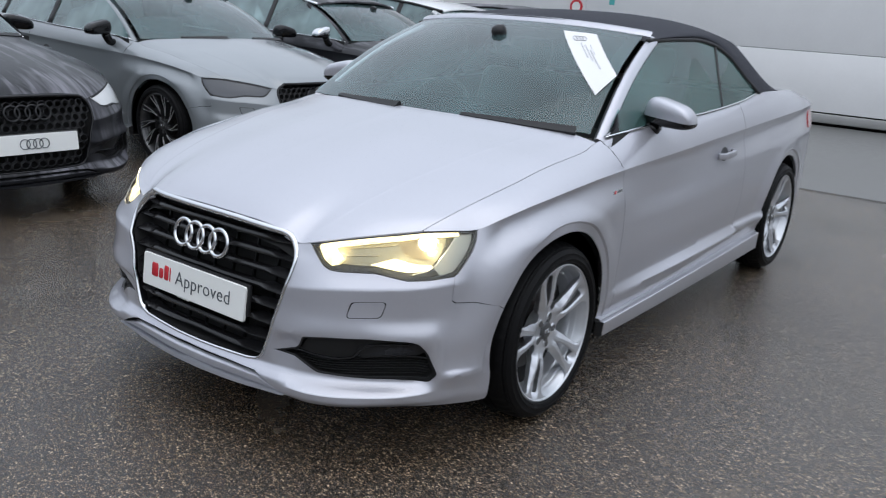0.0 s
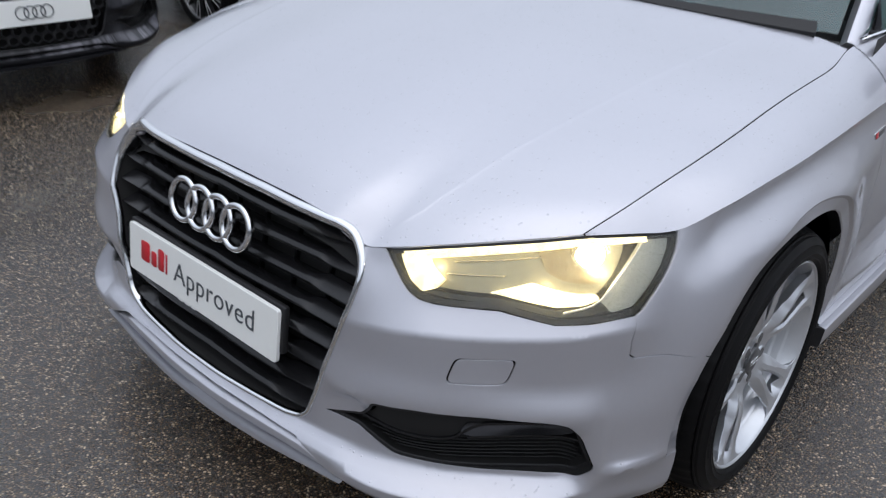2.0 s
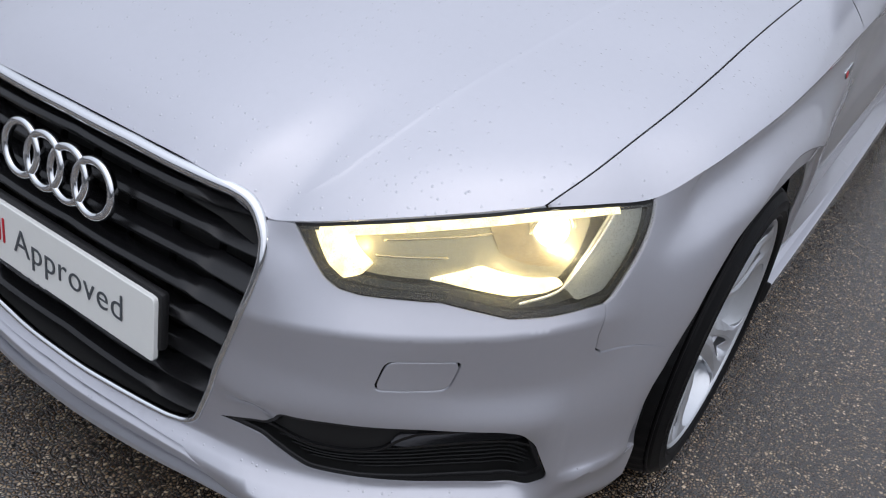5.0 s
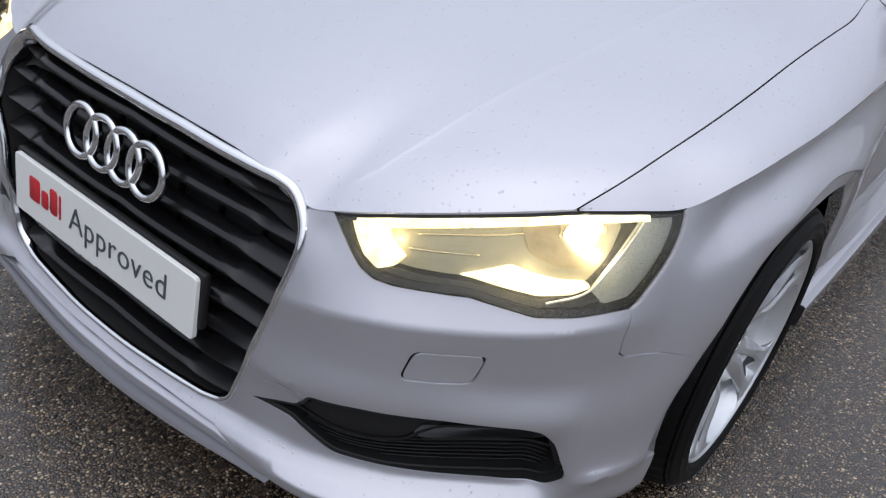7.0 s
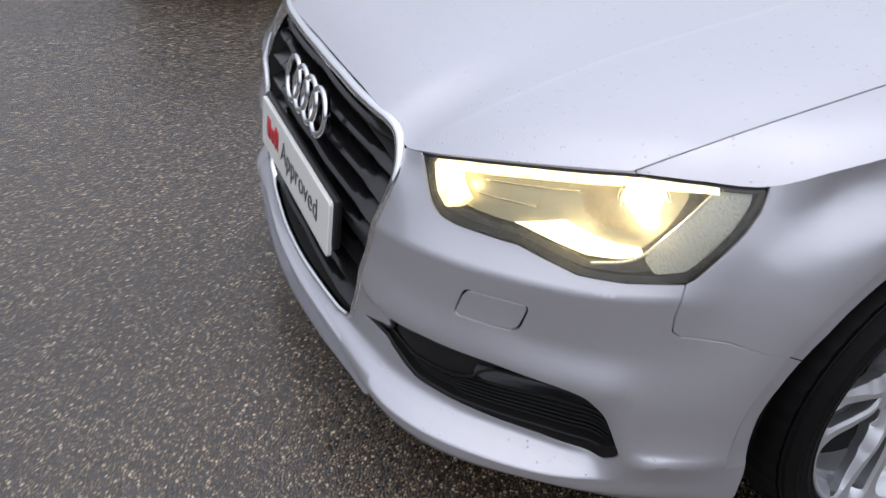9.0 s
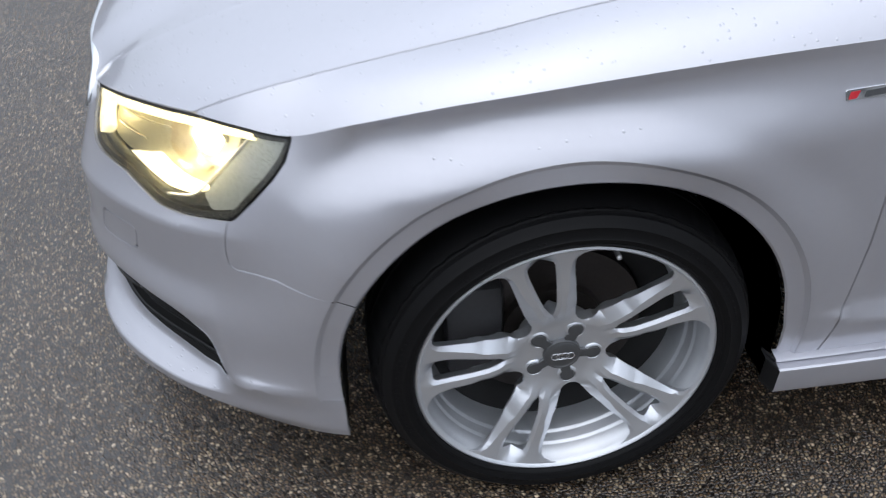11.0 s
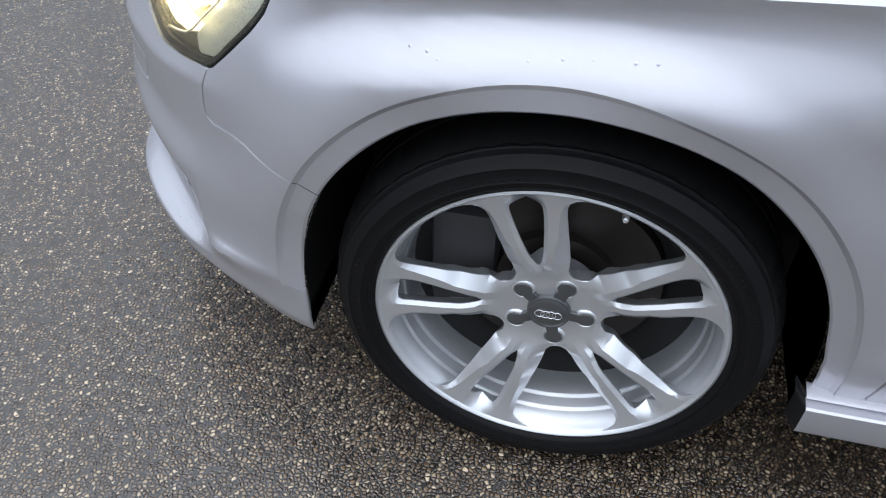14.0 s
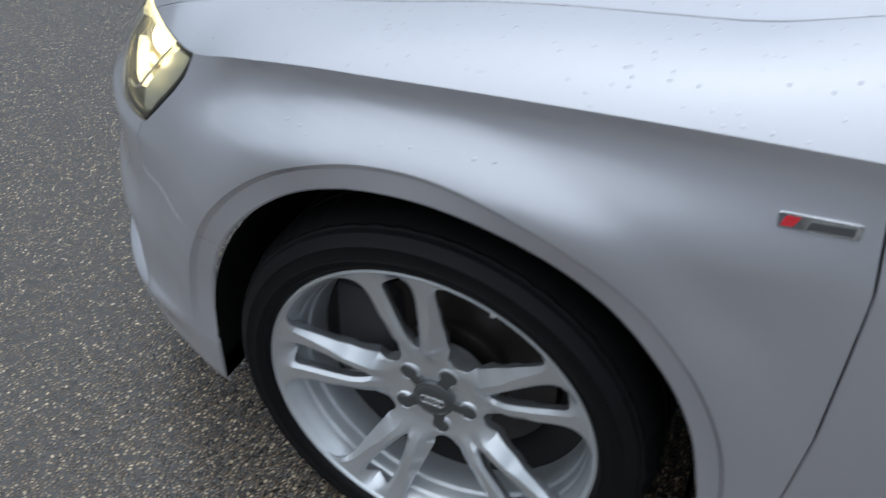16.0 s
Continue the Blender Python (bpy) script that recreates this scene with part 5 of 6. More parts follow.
def headlamp(car, sign, lit=True):
    unit = new("headlamp")
    unit.parent = car
    unit["label"] = "lit headlamp with a glowing yellowish daytime strip" if lit else "unlit clear headlamp"
    o = lamp_outline()
    rim = toward(o, .0015)
    if lit:
        part("lens", *offset_panel(rim, -.001, 0, sign=sign), LENS, unit, "clear lens wet with beads").visible_shadow = False
    # dark seal round the lens, the bowl behind
    body = toward(o, .0085)
    seal = panel(set_in(side, .005), flip(toward(o, .0005), sign), [flip(body, sign)], step=.012, thick=.004)
    part("lamp_seal", *seal, SEAL, unit)
    back = panel(set_in(side, .055), flip(toward(o, .002), sign), step=.016, thick=0)[:2]
    part("lamp_bowl", *join(back, between(set_in(side, .004), set_in(side, .055), flip(toward(o, .002), sign))), BOWL, unit, sharp=.6)
    if not lit:
        part("lamp_insert", *offset_panel(toward(o, .010), .002, .02, sign=sign), LAMP_OFF, unit)
        return unit
    # warm reflector field between the strips
    field = [(.545, .682), (.60, .692), (.72, .706), (.84, .715), (.925, .716), (.935, .700), (.905, .660), (.872, .630), (.85, .617), (.79, .611), (.74, .617), (.69, .623), (.60, .621), (.560, .622)]
    part("reflector", *offset_panel(rounded(field, .01), .028, 0, sign=sign), REFLECTOR, unit, "warm silvered reflector")
    border = [(.545, .615), (.60, .613), (.69, .615), (.74, .607), (.79, .599), (.85, .602), (.888, .610), (.872, .622), (.79, .6075), (.74, .616), (.69, .622), (.560, .620)]
    part("lower_bezel", *offset_panel(rounded(border, .004), .014, .02, fine=.008, sign=sign), BOWL, unit)
    clear = [(.972, .717), (.990, .717), (1.020, .716), (1.014, .698), (.995, .671), (.964, .639), (.934, .614), (.89, .605), (.872, .622), (.90, .652), (.932, .682)]
    part("turn_signal", *offset_panel(rounded(clear, .008), .014, .01, sign=sign), SIGNAL, unit, "grey clear turn signal")
    # daytime light: strip under the upper edge and its broad slanted foot
    u = np.linspace(.502, .970, 60)
    z, _ = crease(u)
    zt = z - np.interp(u, [.49, .6, .966], [.006, .0055, .006])
    deep = np.interp(u, [.49, .60, .9, .966], [.012, .011, .010, .008])
    strip = [(a, b) for a, b in zip(u, zt)] + [(a, b - c) for a, b, c in zip(u[::-1], zt[::-1], deep[::-1])]
    part("daytime_strip", *offset_panel(strip, .003, .016, fine=.006, sign=sign), LAMP_DRL, unit, "glowing daytime strip")
    foot = [(.493, .669), (.545, .680), (.560, .660), (.588, .643), (.574, .628), (.549, .619), (.524, .631), (.507, .649)]
    part("daytime_foot", *offset_panel(rounded(foot, .004), .006, .014, fine=.006, sign=sign), LAMP_DRL, unit, "glowing slanted end of the daytime strip")
    # fine ledges that divide the reflector
    for line in ([(.592, .673), (.66, .681), (.735, .690), (.772, .697)], [(.600, .664), (.66, .671), (.73, .679), (.765, .684)], [(.59, .645), (.64, .648), (.70, .652)]):
        q = curve(line, 16)
        part("reflector_ledge", *tube(set_in(side, .024)(sign * q[:, 0], q[:, 1]), .0016, 6), LEDGE, unit)
    band = [(.672, .629), (.712, .639), (.748, .649), (.785, .640), (.825, .634), (.866, .633), (.872, .625), (.843, .616), (.79, .6125), (.736, .620), (.694, .627)]
    part("low_beam_band", *offset_panel(rounded(band, .006), .016, .012, fine=.006, sign=sign), LAMP_BAND, unit, "bright lower reflector")
    shell = [(.752, .706), (.80, .711), (.822, .700), (.826, .680), (.846, .664), (.880, .660), (.862, .646), (.81, .650), (.775, .662)]
    part("beam_housing", *offset_panel(rounded(shell, .006), .022, .010, fine=.006, sign=sign), AMBER, unit, "gold-lit projector housing")
    c = set_in(side, .034)(np.array(sign * .862), np.array(.687))
    n = plan_normal(np.array(.862))
    out = Vector((sign * n[0], n[1], 0))
    m = Matrix.Translation(Vector(c)) @ out.to_track_quat("X", "Z").to_matrix().to_4x4()
    part("projector_lens", *ball(.027, (.9, 1, 1), m), LAMP_BEAM, unit, "shining projector lens")
    for r in (.0315, .0350):
        part("projector_ring", *moved(lathe([(r - .003, .002), (r - .0015, .008), (r, .009), (r + .001, .004), (r, -.01)], 40), m), LEDGE, unit)
    # the bulbs: at the projector, under it, and behind the daytime strip's foot
    for uu, zz, deep, watt in ((.872, .672, .004, .10), (.775, .640, .006, .06), (.565, .662, -.001, .030)):
        bulb = bpy.data.lights.new("bulb", "POINT")
        bulb.energy, bulb.color, bulb.shadow_soft_size = watt, (1.0, .86, .52), .006
        lamp_ = new("bulb", bulb)
        lamp_.parent = unit
        lamp_.location = Vector(set_in(side, deep)(np.array(sign * uu), np.array(zz)))
    # the slanted rib before the clear side part
    q = curve([(.966, .717), (.925, .681), (.896, .655), (.864, .626), (.80, .6085)], 30)
    part("lamp_rib", *tube(set_in(side, .006)(sign * q[:, 0], q[:, 1]), .0020, 6), BRIGHT, unit)
    return unit


def fog_intake(car, sign):
    unit = new("fog_intake")
    unit.parent = car
    unit["label"] = "black lower air intake with a fog lamp and a fin"
    o = rounded(FOG, .012, 4)
    # the black parts lie deeper towards the outer end
    def deep(d):
        return lambda u: d + .014 * np.clip((u - .60) / .22, 0, 1)
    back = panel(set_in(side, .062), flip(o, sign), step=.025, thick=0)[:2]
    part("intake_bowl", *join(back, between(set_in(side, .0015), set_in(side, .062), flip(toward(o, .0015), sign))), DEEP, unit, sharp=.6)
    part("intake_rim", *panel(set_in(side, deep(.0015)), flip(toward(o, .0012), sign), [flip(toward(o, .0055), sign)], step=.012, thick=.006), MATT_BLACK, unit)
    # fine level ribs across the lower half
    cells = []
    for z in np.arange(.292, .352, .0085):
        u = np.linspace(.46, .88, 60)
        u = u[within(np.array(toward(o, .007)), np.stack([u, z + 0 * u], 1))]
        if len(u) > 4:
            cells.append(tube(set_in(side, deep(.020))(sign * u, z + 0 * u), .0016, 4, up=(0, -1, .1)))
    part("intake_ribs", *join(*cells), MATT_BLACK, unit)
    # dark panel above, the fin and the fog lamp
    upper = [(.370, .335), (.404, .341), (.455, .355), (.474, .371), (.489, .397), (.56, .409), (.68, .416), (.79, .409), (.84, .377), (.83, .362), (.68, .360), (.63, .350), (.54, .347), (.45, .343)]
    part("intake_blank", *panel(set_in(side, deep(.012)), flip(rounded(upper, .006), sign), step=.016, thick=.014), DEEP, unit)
    lamp = [(.652, .398), (.83, .396), (.852, .370), (.83, .358), (.66, .356), (.640, .366)]
    part("fog_lamp", *panel(set_in(side, deep(.008)), flip(rounded(lamp, .01), sign), step=.014, thick=.010), FOG_GLASS, unit, "dark glossy fog lamp")
    for name, line in (("fin", [(.364, .334), (.40, .342), (.45, .349), (.54, .348), (.60, .346), (.632, .352), (.652, .376), (.675, .394), (.72, .399), (.80, .397)]), ("lamp_sill", [(.655, .353), (.70, .356), (.79, .354), (.862, .350)])):
        line = curve(line, 50)
        p = set_in(side, deep(.012))(sign * line[:, 0], line[:, 1])
        part(name, *sweep(p, [(-.004, -.020), (-.0035, .004), (0, .0055), (.0035, .004), (.004, -.020)], normal_of(side, sign * line[:, 0], line[:, 1])), SLAT, unit, sharp=.6)


def plate(car, m, words=True):
    unit = new("number_plate")
    unit.parent = car
    unit["label"] = "white show plate with red and dark grey lettering" if words else "white show plate with a dark ring emblem"
    unit.matrix_local = m
    o = rounded([(-.26, -.0555), (.26, -.0555), (.26, .0555), (-.26, .0555)], .009, 5)
    part("plate_board", *slab(o, .009, .0015), PLATE_WHITE, unit, sharp=.5)
    part("plate_holder", *moved(block((.535, .10, .016), .006), pose(0, .012, -.016)), MATT_BLACK, unit, sharp=.6)
    if words:
        letters("Approved", .0655, PLATE_GREY, unit, pose(.056, .002, .0012), "lettering", "dark grey word", thin=-.0006, space=1.06)
        # the red maker's word stands as plain shapes of its size and colour
        x = -.210
        for w, h, base in ((.034, .046, -.018), (.022, .034, -.018), (.023, .049, -.018), (.006, .046, -.018)):
            part("red_mark", *slab(rounded([(x, base), (x + w, base), (x + w, base + h), (x, base + h)], .007, 4) + (0, .001), .001, .0003), PLATE_RED, unit, "plain red shape")
            unit.children[-1].location.z = .0013
            x += w + .0055
        for k, w in enumerate((.018, .020, .016)):
            part("small_print", *slab([(-.075 + .024 * k, -.0605), (-.075 + .024 * k + w, -.0605), (-.075 + .024 * k + w, -.0575), (-.075 + .024 * k, -.0575)], .001), PLATE_WHITE, unit)
            unit.children[-1].location.z = -.004
    else:
        for V, F in ring_emblem(.028, .0022, .037):
            part("plate_ring", *moved((V, F), pose(0, 0, .0022) @ Matrix.Rotation(-math.pi / 2, 4, "Y") @ Matrix.Rotation(math.pi / 2, 4, "X")), PLATE_GREY, unit)
    return unit


# ---- glass, roof, cabin ----


def screen_pt(s, t):
    """The windscreen: s -1..1 across, t 0..1 from the cowl to the header."""
    s, t = np.broadcast_arrays(np.asarray(s, float), np.asarray(t, float))
    a = np.abs(s)
    x0, y0, z0 = .735 * s, .235 + .185 * a ** 2.2, .968 - .022 * a ** 2
    x1, y1, z1 = .600 * s, .985 + .10 * a ** 2.2, 1.335 - .030 * a ** 2.4
    bulge = .030 * np.sin(np.pi * t)
    return np.stack([x0 * (1 - t) + x1 * t, y0 * (1 - t) + y1 * t - bulge * .6, z0 * (1 - t) + z1 * t + bulge], -1)


def windscreen(car, coat):
    part("windscreen", *grid(screen_pt, np.linspace(-.985, .985, 40), np.linspace(.0, .975, 24), inside=(0, 1, .5)), SCREEN, car, "clear windscreen reflecting the sky").visible_shadow = False
    # black ceramic border
    def border(u0, u1, v0, v1, n=30, k=8):
        A = lambda i, j: screen_pt(u0 + (u1 - u0) * i, v0 + (v1 - v0) * j) + np.array([0, .002, -.003])
        return grid(A, np.linspace(0, 1, n), np.linspace(0, 1, k), inside=(0, 1, .5))
    part("screen_border", *join(border(-.985, .985, 0, .12), border(-.985, .985, .93, .985), border(-.985, -.90, .06, .94), border(.90, .985, .06, .94)), GLOSS_BLACK, car)
    for s in (1, -1):
        t = np.linspace(-.02, 1.0, 40)
        p = screen_pt(np.full(40, s * 1.0), t) + np.array([s * .019, .036, -.022])
        sec = np.array([(-.024, -.02), (-.024, .003), (-.018, .009), (0, .012), (.018, .008), (.025, -.002), (.025, -.03)])
        up = np.tile([s * .74, -.38, .55], (40, 1))
        part("windscreen_pillar", *sweep(p, sec, up), coat, car, sharp=.7)
    s = np.linspace(-1.03, 1.03, 50)
    p = screen_pt(s, np.full(50, 1.0)) + np.array([0, .006, .001])
    part("windscreen_header", *sweep(p, [(-.024, -.02), (-.024, .004), (-.012, .012), (.012, .012), (.026, .004), (.026, -.02)], (0, -.45, 1)), coat, car, sharp=.7)
    # wipers and the cowl
    part("cowl_panel", *grid(lambda a, b: screen_pt(a, b * .10 - .09) + np.array([0, -.012 + .0 * 1, -.020]), np.linspace(-1, 1, 30), np.linspace(0, 1, 5), inside=(0, 1, .5)), MATT_BLACK, car)
    for a, b in (((.93, -.012), (.34, .000)), ((-.06, -.014), (-.60, .004))):
        s_, t_ = np.linspace(a[0], b[0], 24), np.linspace(a[1], b[1], 24)
        p = screen_pt(s_, t_) + np.array([0, -.010, .008])
        part("wiper", *sweep(p, [(-.014, -.006), (-.012, .006), (.010, .008), (.013, -.006)], (0, -.5, .85), scale=np.linspace(1.7, .7, 24)), MATT_BLACK, car, sharp=.6)


def canvas_roof(car):
    """The closed folding top: canvas over bows, from the header back to the deck."""
    ys = [1.04, 1.20, 1.45, 1.75, 2.05, 2.28, 2.48, 2.58]
    zs = [1.342, 1.368, 1.390, 1.394, 1.374, 1.322, 1.175, 1.040]
    half = [.615, .615, .612, .608, .606, .615, .65, .69]
    edge = [.038, .048, .052, .054, .058, .062, .060, .02]
    def roof(a, b):
        y = 1.085 + b * 1.495
        z, h, e = (spline(ys, v, y) for v in (zs, half, edge))
        f = np.abs(a)
        return np.stack([a * h, y - .10 * (1 - f ** 2) * np.clip(1 - b * 3, 0, 1), z - e * f ** 3.2 - .018 * f ** 2], -1)
    part("canvas_top", *grid(roof, np.linspace(-1, 1, 60), np.linspace(0, 1, 70), thick=.015, inside=(0, 1.6, .6)), CANVAS, car, "closed dark navy canvas folding top")
    gy = [1.06, 1.39, 1.70, 1.82, 1.94, 2.04, 2.14]
    gx = [.622, .624, .630, .650, .690, .745, .795]
    gz = [1.285, 1.293, 1.285, 1.262, 1.205, 1.115, 1.036]
    def window_top(y):
        return np.stack([spline(gy, gx, y), y, spline(gy, gz, y)], -1)
    for s in (1, -1):
        def fabric(i, j):
            y = 1.09 + 1.47 * np.asarray(i)
            up = roof(np.full_like(y, s * 1.0), (y - 1.085) / 1.495)
            lo = np.where((y < 2.14)[..., None], window_top(np.minimum(y, 2.14)), spline(JY, JOINT, y) + np.array([-.006, 0, .002])) * np.array([s, 1, 1])
            k = np.asarray(j)[..., None]
            return up * (1 - k) + lo * k + np.array([s * .016, 0, 0]) * (4 * k * (1 - k))
        part("canvas_side", *grid(fabric, np.linspace(0, 1, 60), np.linspace(0, 1, 8), inside=(0, 1.8, 1.0)), CANVAS, car)
        y = np.linspace(1.05, 2.14, 50)
        part("roof_seal", *tube(window_top(y) * (s, 1, 1) + (s * .002, 0, -.004), .011, 8), SEAL, car)
        # side glass leans in from the window line to the canvas
        def head(y):
            f = np.clip((y - .47) / .59, 0, 1)[..., None]
            pil = np.array([.770, .47, .955]) * (1 - f) + np.array([.622, 1.06, 1.285]) * f
            return np.where((y < 1.06)[..., None], pil, window_top(np.clip(y, 1.06, 2.14)))
        def pane(i, j, y0, y1, h0, h1):
            i, k = np.asarray(i), np.asarray(j)[..., None]
            lo = spline(JY, JOINT, y0 + (y1 - y0) * i) + np.array([-.016, 0, 0])
            return (lo * (1 - k) + head(h0 + (h1 - h0) * i) * k) * np.array([s, 1, 1])
        for name, *ys_ in (("door_window", .47, 1.585, .48, 1.795), ("rear_side_window", 1.60, 2.13, 1.81, 2.135)):
            part(name, *grid(lambda i, j: pane(i, j, *ys_), np.linspace(0, 1, 30), np.linspace(0, 1, 8), inside=(0, 1.3, 1)), PANE, car, "greenish side window").visible_shadow = False
        k = np.linspace(0, 1, 10)
        part("window_divider", *tube(pane(np.full(10, 1.0), k, .47, 1.592, .48, 1.802), .007, 6), SEAL, car)
        part("mirror_triangle", *grid(lambda i, j: pane(i * .10, j, .44, 1.585, .45, 1.795) + np.array([s * .004, 0, 0]), np.linspace(0, 1, 6), np.linspace(0, 1, 6), inside=(0, 1.3, 1)), GLOSS_BLACK, car)


def hard_roof(car, coat, long_=False):
    """A fixed roof with its side windows, for the other cars."""
    end = 3.15 if long_ else 2.75
    def roof(a, b):
        y = 1.0 + b * (end - 1.0)
        z = spline([1.0, 1.5, 2.1, end - .35, end], [1.345, 1.43, 1.44, 1.40 if long_ else 1.33, 1.30 if long_ else 1.16], y)
        h = spline([1.0, 2.0, end], [.60, .58, .54], y)
        f = np.abs(a)
        return np.stack([a * h, y - .10 * (1 - f ** 2) * np.clip(1 - b * 3, 0, 1), z - .05 * f ** 3], -1)
    part("roof", *grid(roof, np.linspace(-1, 1, 30), np.linspace(0, 1, 30), thick=.02, inside=(0, 1.6, .6)), coat, car)
    def rear(a, b):
        p = roof(np.asarray(a), np.ones_like(a))
        q = np.stack([np.asarray(a) * .62, np.full_like(a, 3.35 if long_ else 3.05), np.full_like(a, 1.0)], -1)
        return p * (1 - np.asarray(b)[..., None]) + q * np.asarray(b)[..., None]
    part("rear_window", *grid(rear, np.linspace(-1, 1, 12), np.linspace(0, 1, 6), inside=(0, 1.6, .6)), DARK_PANE, car)
    for s in (1, -1):
        y = np.linspace(1.0, end, 40)
        up = roof(np.full(40, s * 1.0), (y - 1.0) / (end - 1.0))
        part("roof_rail", *tube(up + np.array([s * .012, 0, -.004]), .016, 8), coat if long_ else SEAL, car)
        def pane(i, j, y0, y1):
            yy = y0 + (y1 - y0) * i
            lo_ = spline(JY, JOINT, yy) * np.array([s, 1, 1]) + np.array([-s * .02, 0, 0])
            hi = np.stack([np.interp(yy, y, up[:, k]) for k in range(3)], -1)
            pil = screen_pt(np.full_like(yy, s * 1.06), np.clip((yy - .44) / .6, 0, 1)) + np.array([0, .02, 0])
            hi = np.where((yy < 1.04)[..., None], pil, hi)
            k = np.asarray(j)[..., None]
            return lo_ * (1 - k) + hi * k
        for y0, y1 in ((.47, 1.55), (1.60, 2.35), (2.40, end - .03)):
            part("side_window", *grid(lambda i, j: pane(i, j, y0, y1), np.linspace(0, 1, 16), np.linspace(0, 1, 6), inside=(0, 1.3, 1)), DARK_PANE, car).visible_shadow = False
        for yy in (1.575, 2.375, end - .01):
            k = np.linspace(0, 1, 8)
            part("window_post", *sweep(pane(np.full(8, 0.0), k, yy, yy + .1), [(-.03, -.006), (-.03, .006), (.03, .006), (.03, -.006)], (s, 0, .3)), SEAL, car)


def mirror(car, s, cap, x=.880, y=.780, z=1.008):
    unit = new("door_mirror")
    unit.parent = car
    unit["label"] = "door mirror with a painted cap and black underside" if cap is not CHROME else "door mirror with a bright chrome cap"
    def shell(a, b, lo, hi):
        th = np.asarray(a) * 2 * np.pi
        ph = lo + (hi - lo) * np.asarray(b)
        ex = lambda v, k: np.sign(v) * np.abs(v) ** k
        X = .105 * ex(np.cos(ph), .45) * ex(np.cos(th), .5)
        Y = .062 * ex(np.cos(ph), .45) * ex(np.sin(th), .5)
        Z = ex(np.sin(ph), .85)
        Z = np.where(Z > 0, .062 * Z, .044 * Z) * (1 - 1.9 * X)
        X = X * (1 - .10 * Z / .07)
        return np.stack([s * (x + X + .1 * (Z > 9)), y + Y - .25 * (s * 0 + X) * .55 - .15 * Z, z + Z - .10 * X], -1)
    c = (s * x, y, z)
    part("mirror_cap", *grid(lambda a, b: shell(a, b, -.16, math.pi / 2 - .001), np.linspace(0, 1, 41), np.linspace(0, 1, 14), inside=c), cap, unit)
    part("mirror_underside", *grid(lambda a, b: shell(a, b, -math.pi / 2 + .001, -.18), np.linspace(0, 1, 41), np.linspace(0, 1, 12), inside=c), GLOSS_BLACK, unit)
    foot = np.array([(x - .060, y - .005, z - .040), (x - .078, y - .002, z - .072), (x - .095, y, z - .095), (x - .130, y, z - .105)]) * (s, 1, 1)
    part("mirror_foot", *tube(curve(foot, 12), .030, 12, scale=np.linspace(1.1, 1.0, 12)), GLOSS_BLACK, unit)


def door_handle(car, s, coat, u=2.945, z=.787):
    unit = new("door_handle")
    unit.parent = car
    uu = np.linspace(u - .085, u + .085, 30)
    p = side(s * uu, np.full(30, z) + .004 * np.linspace(-1, 1, 30))
    out = np.interp(np.linspace(-1, 1, 30), [-1, -.75, 0, .75, 1], [.006, .030, .034, .030, .006])
    p[:, 0] += s * out
    part("grip", *sweep(p, [(-.014, -.006), (-.012, .006), (0, .009), (.012, .006), (.014, -.006)], (s, 0, 0)), coat, unit, sharp=.7)
    cup = [(u + .045 * math.cos(a), z + .032 * math.sin(a)) for a in np.linspace(0, 2 * np.pi, 30, endpoint=False)]
    part("grip_recess", *panel(set_in(side, -.0015), flip(cup, s), step=.02, thick=.002), CAP, unit)


def seat(car, x, y, z=.45):
    unit = new("seat")
    unit.parent = car
    unit["label"] = "black leather front seat"
    part("cushion", *block((.50, .50, .16), .06, pose(x, y, z, 8), 3), LEATHER, unit)
    part("backrest", *block((.50, .15, .60), .06, pose(x, y + .34, z + .33, -18), 3), LEATHER, unit)
    part("headrest", *block((.26, .10, .18), .045, pose(x, y + .47, z + .70, -14), 3), LEATHER, unit)


def cabin(car):
    part("dashboard", *grid(lambda a, b: np.stack([a * .70, .42 + .42 * b + .06 * a * a, .945 - .03 * b ** 2 - .03 * a ** 4], -1), np.linspace(-1, 1, 24), np.linspace(0, 1, 10), thick=.12, inside=(0, .6, .5)), DASH, car)
    part("cabin_tub", *block((1.42, 2.0, .10), .03, pose(0, 1.45, .36)), DEEP, car)
    part("rear_bulkhead", *block((1.40, .12, .62), .03, pose(0, 2.42, .70)), LEATHER, car)
    part("rear_bench", *block((1.2, .5, .35), .06, pose(0, 2.1, .55)), LEATHER, car)
    for x in (-.36, .36):
        seat(car, x, 1.25)
    a = np.linspace(0, 2 * np.pi, 40, endpoint=False)
    ring = moved((np.stack([.18 * np.cos(a), np.zeros(40), .18 * np.sin(a)], 1), []), pose(-.36, .88, .86, -25))[0]
    sw = new("steering_wheel")
    sw.parent = car
    part("wheel_ring", *tube(ring, .016, 8, True), LEATHER, sw)
    part("wheel_boss", *block((.16, .05, .13), .03, pose(-.36, .88, .86, -25)), LEATHER, sw)
    inner = new("rear_view_mirror")
    inner.parent = car
    part("mirror_head", *block((.26, .04, .095), .02, pose(0.04, .83, 1.175, 10, 0, -18)), GLOSS_BLACK, inner)
    part("mirror_stalk", *block((.06, .06, .13), .02, pose(0.03, .815, 1.245, 30)), MATT_BLACK, inner)
    for s in (1, -1):
        part("door_lining", *grid(lambda i, j: np.stack([s * (.80 + 0 * i), .45 + 1.7 * i, .40 + .545 * j + .05 * i * j], -1), np.linspace(0, 1, 8), np.linspace(0, 1, 4), inside=(0, 1.2, .6)), LEATHER, car)

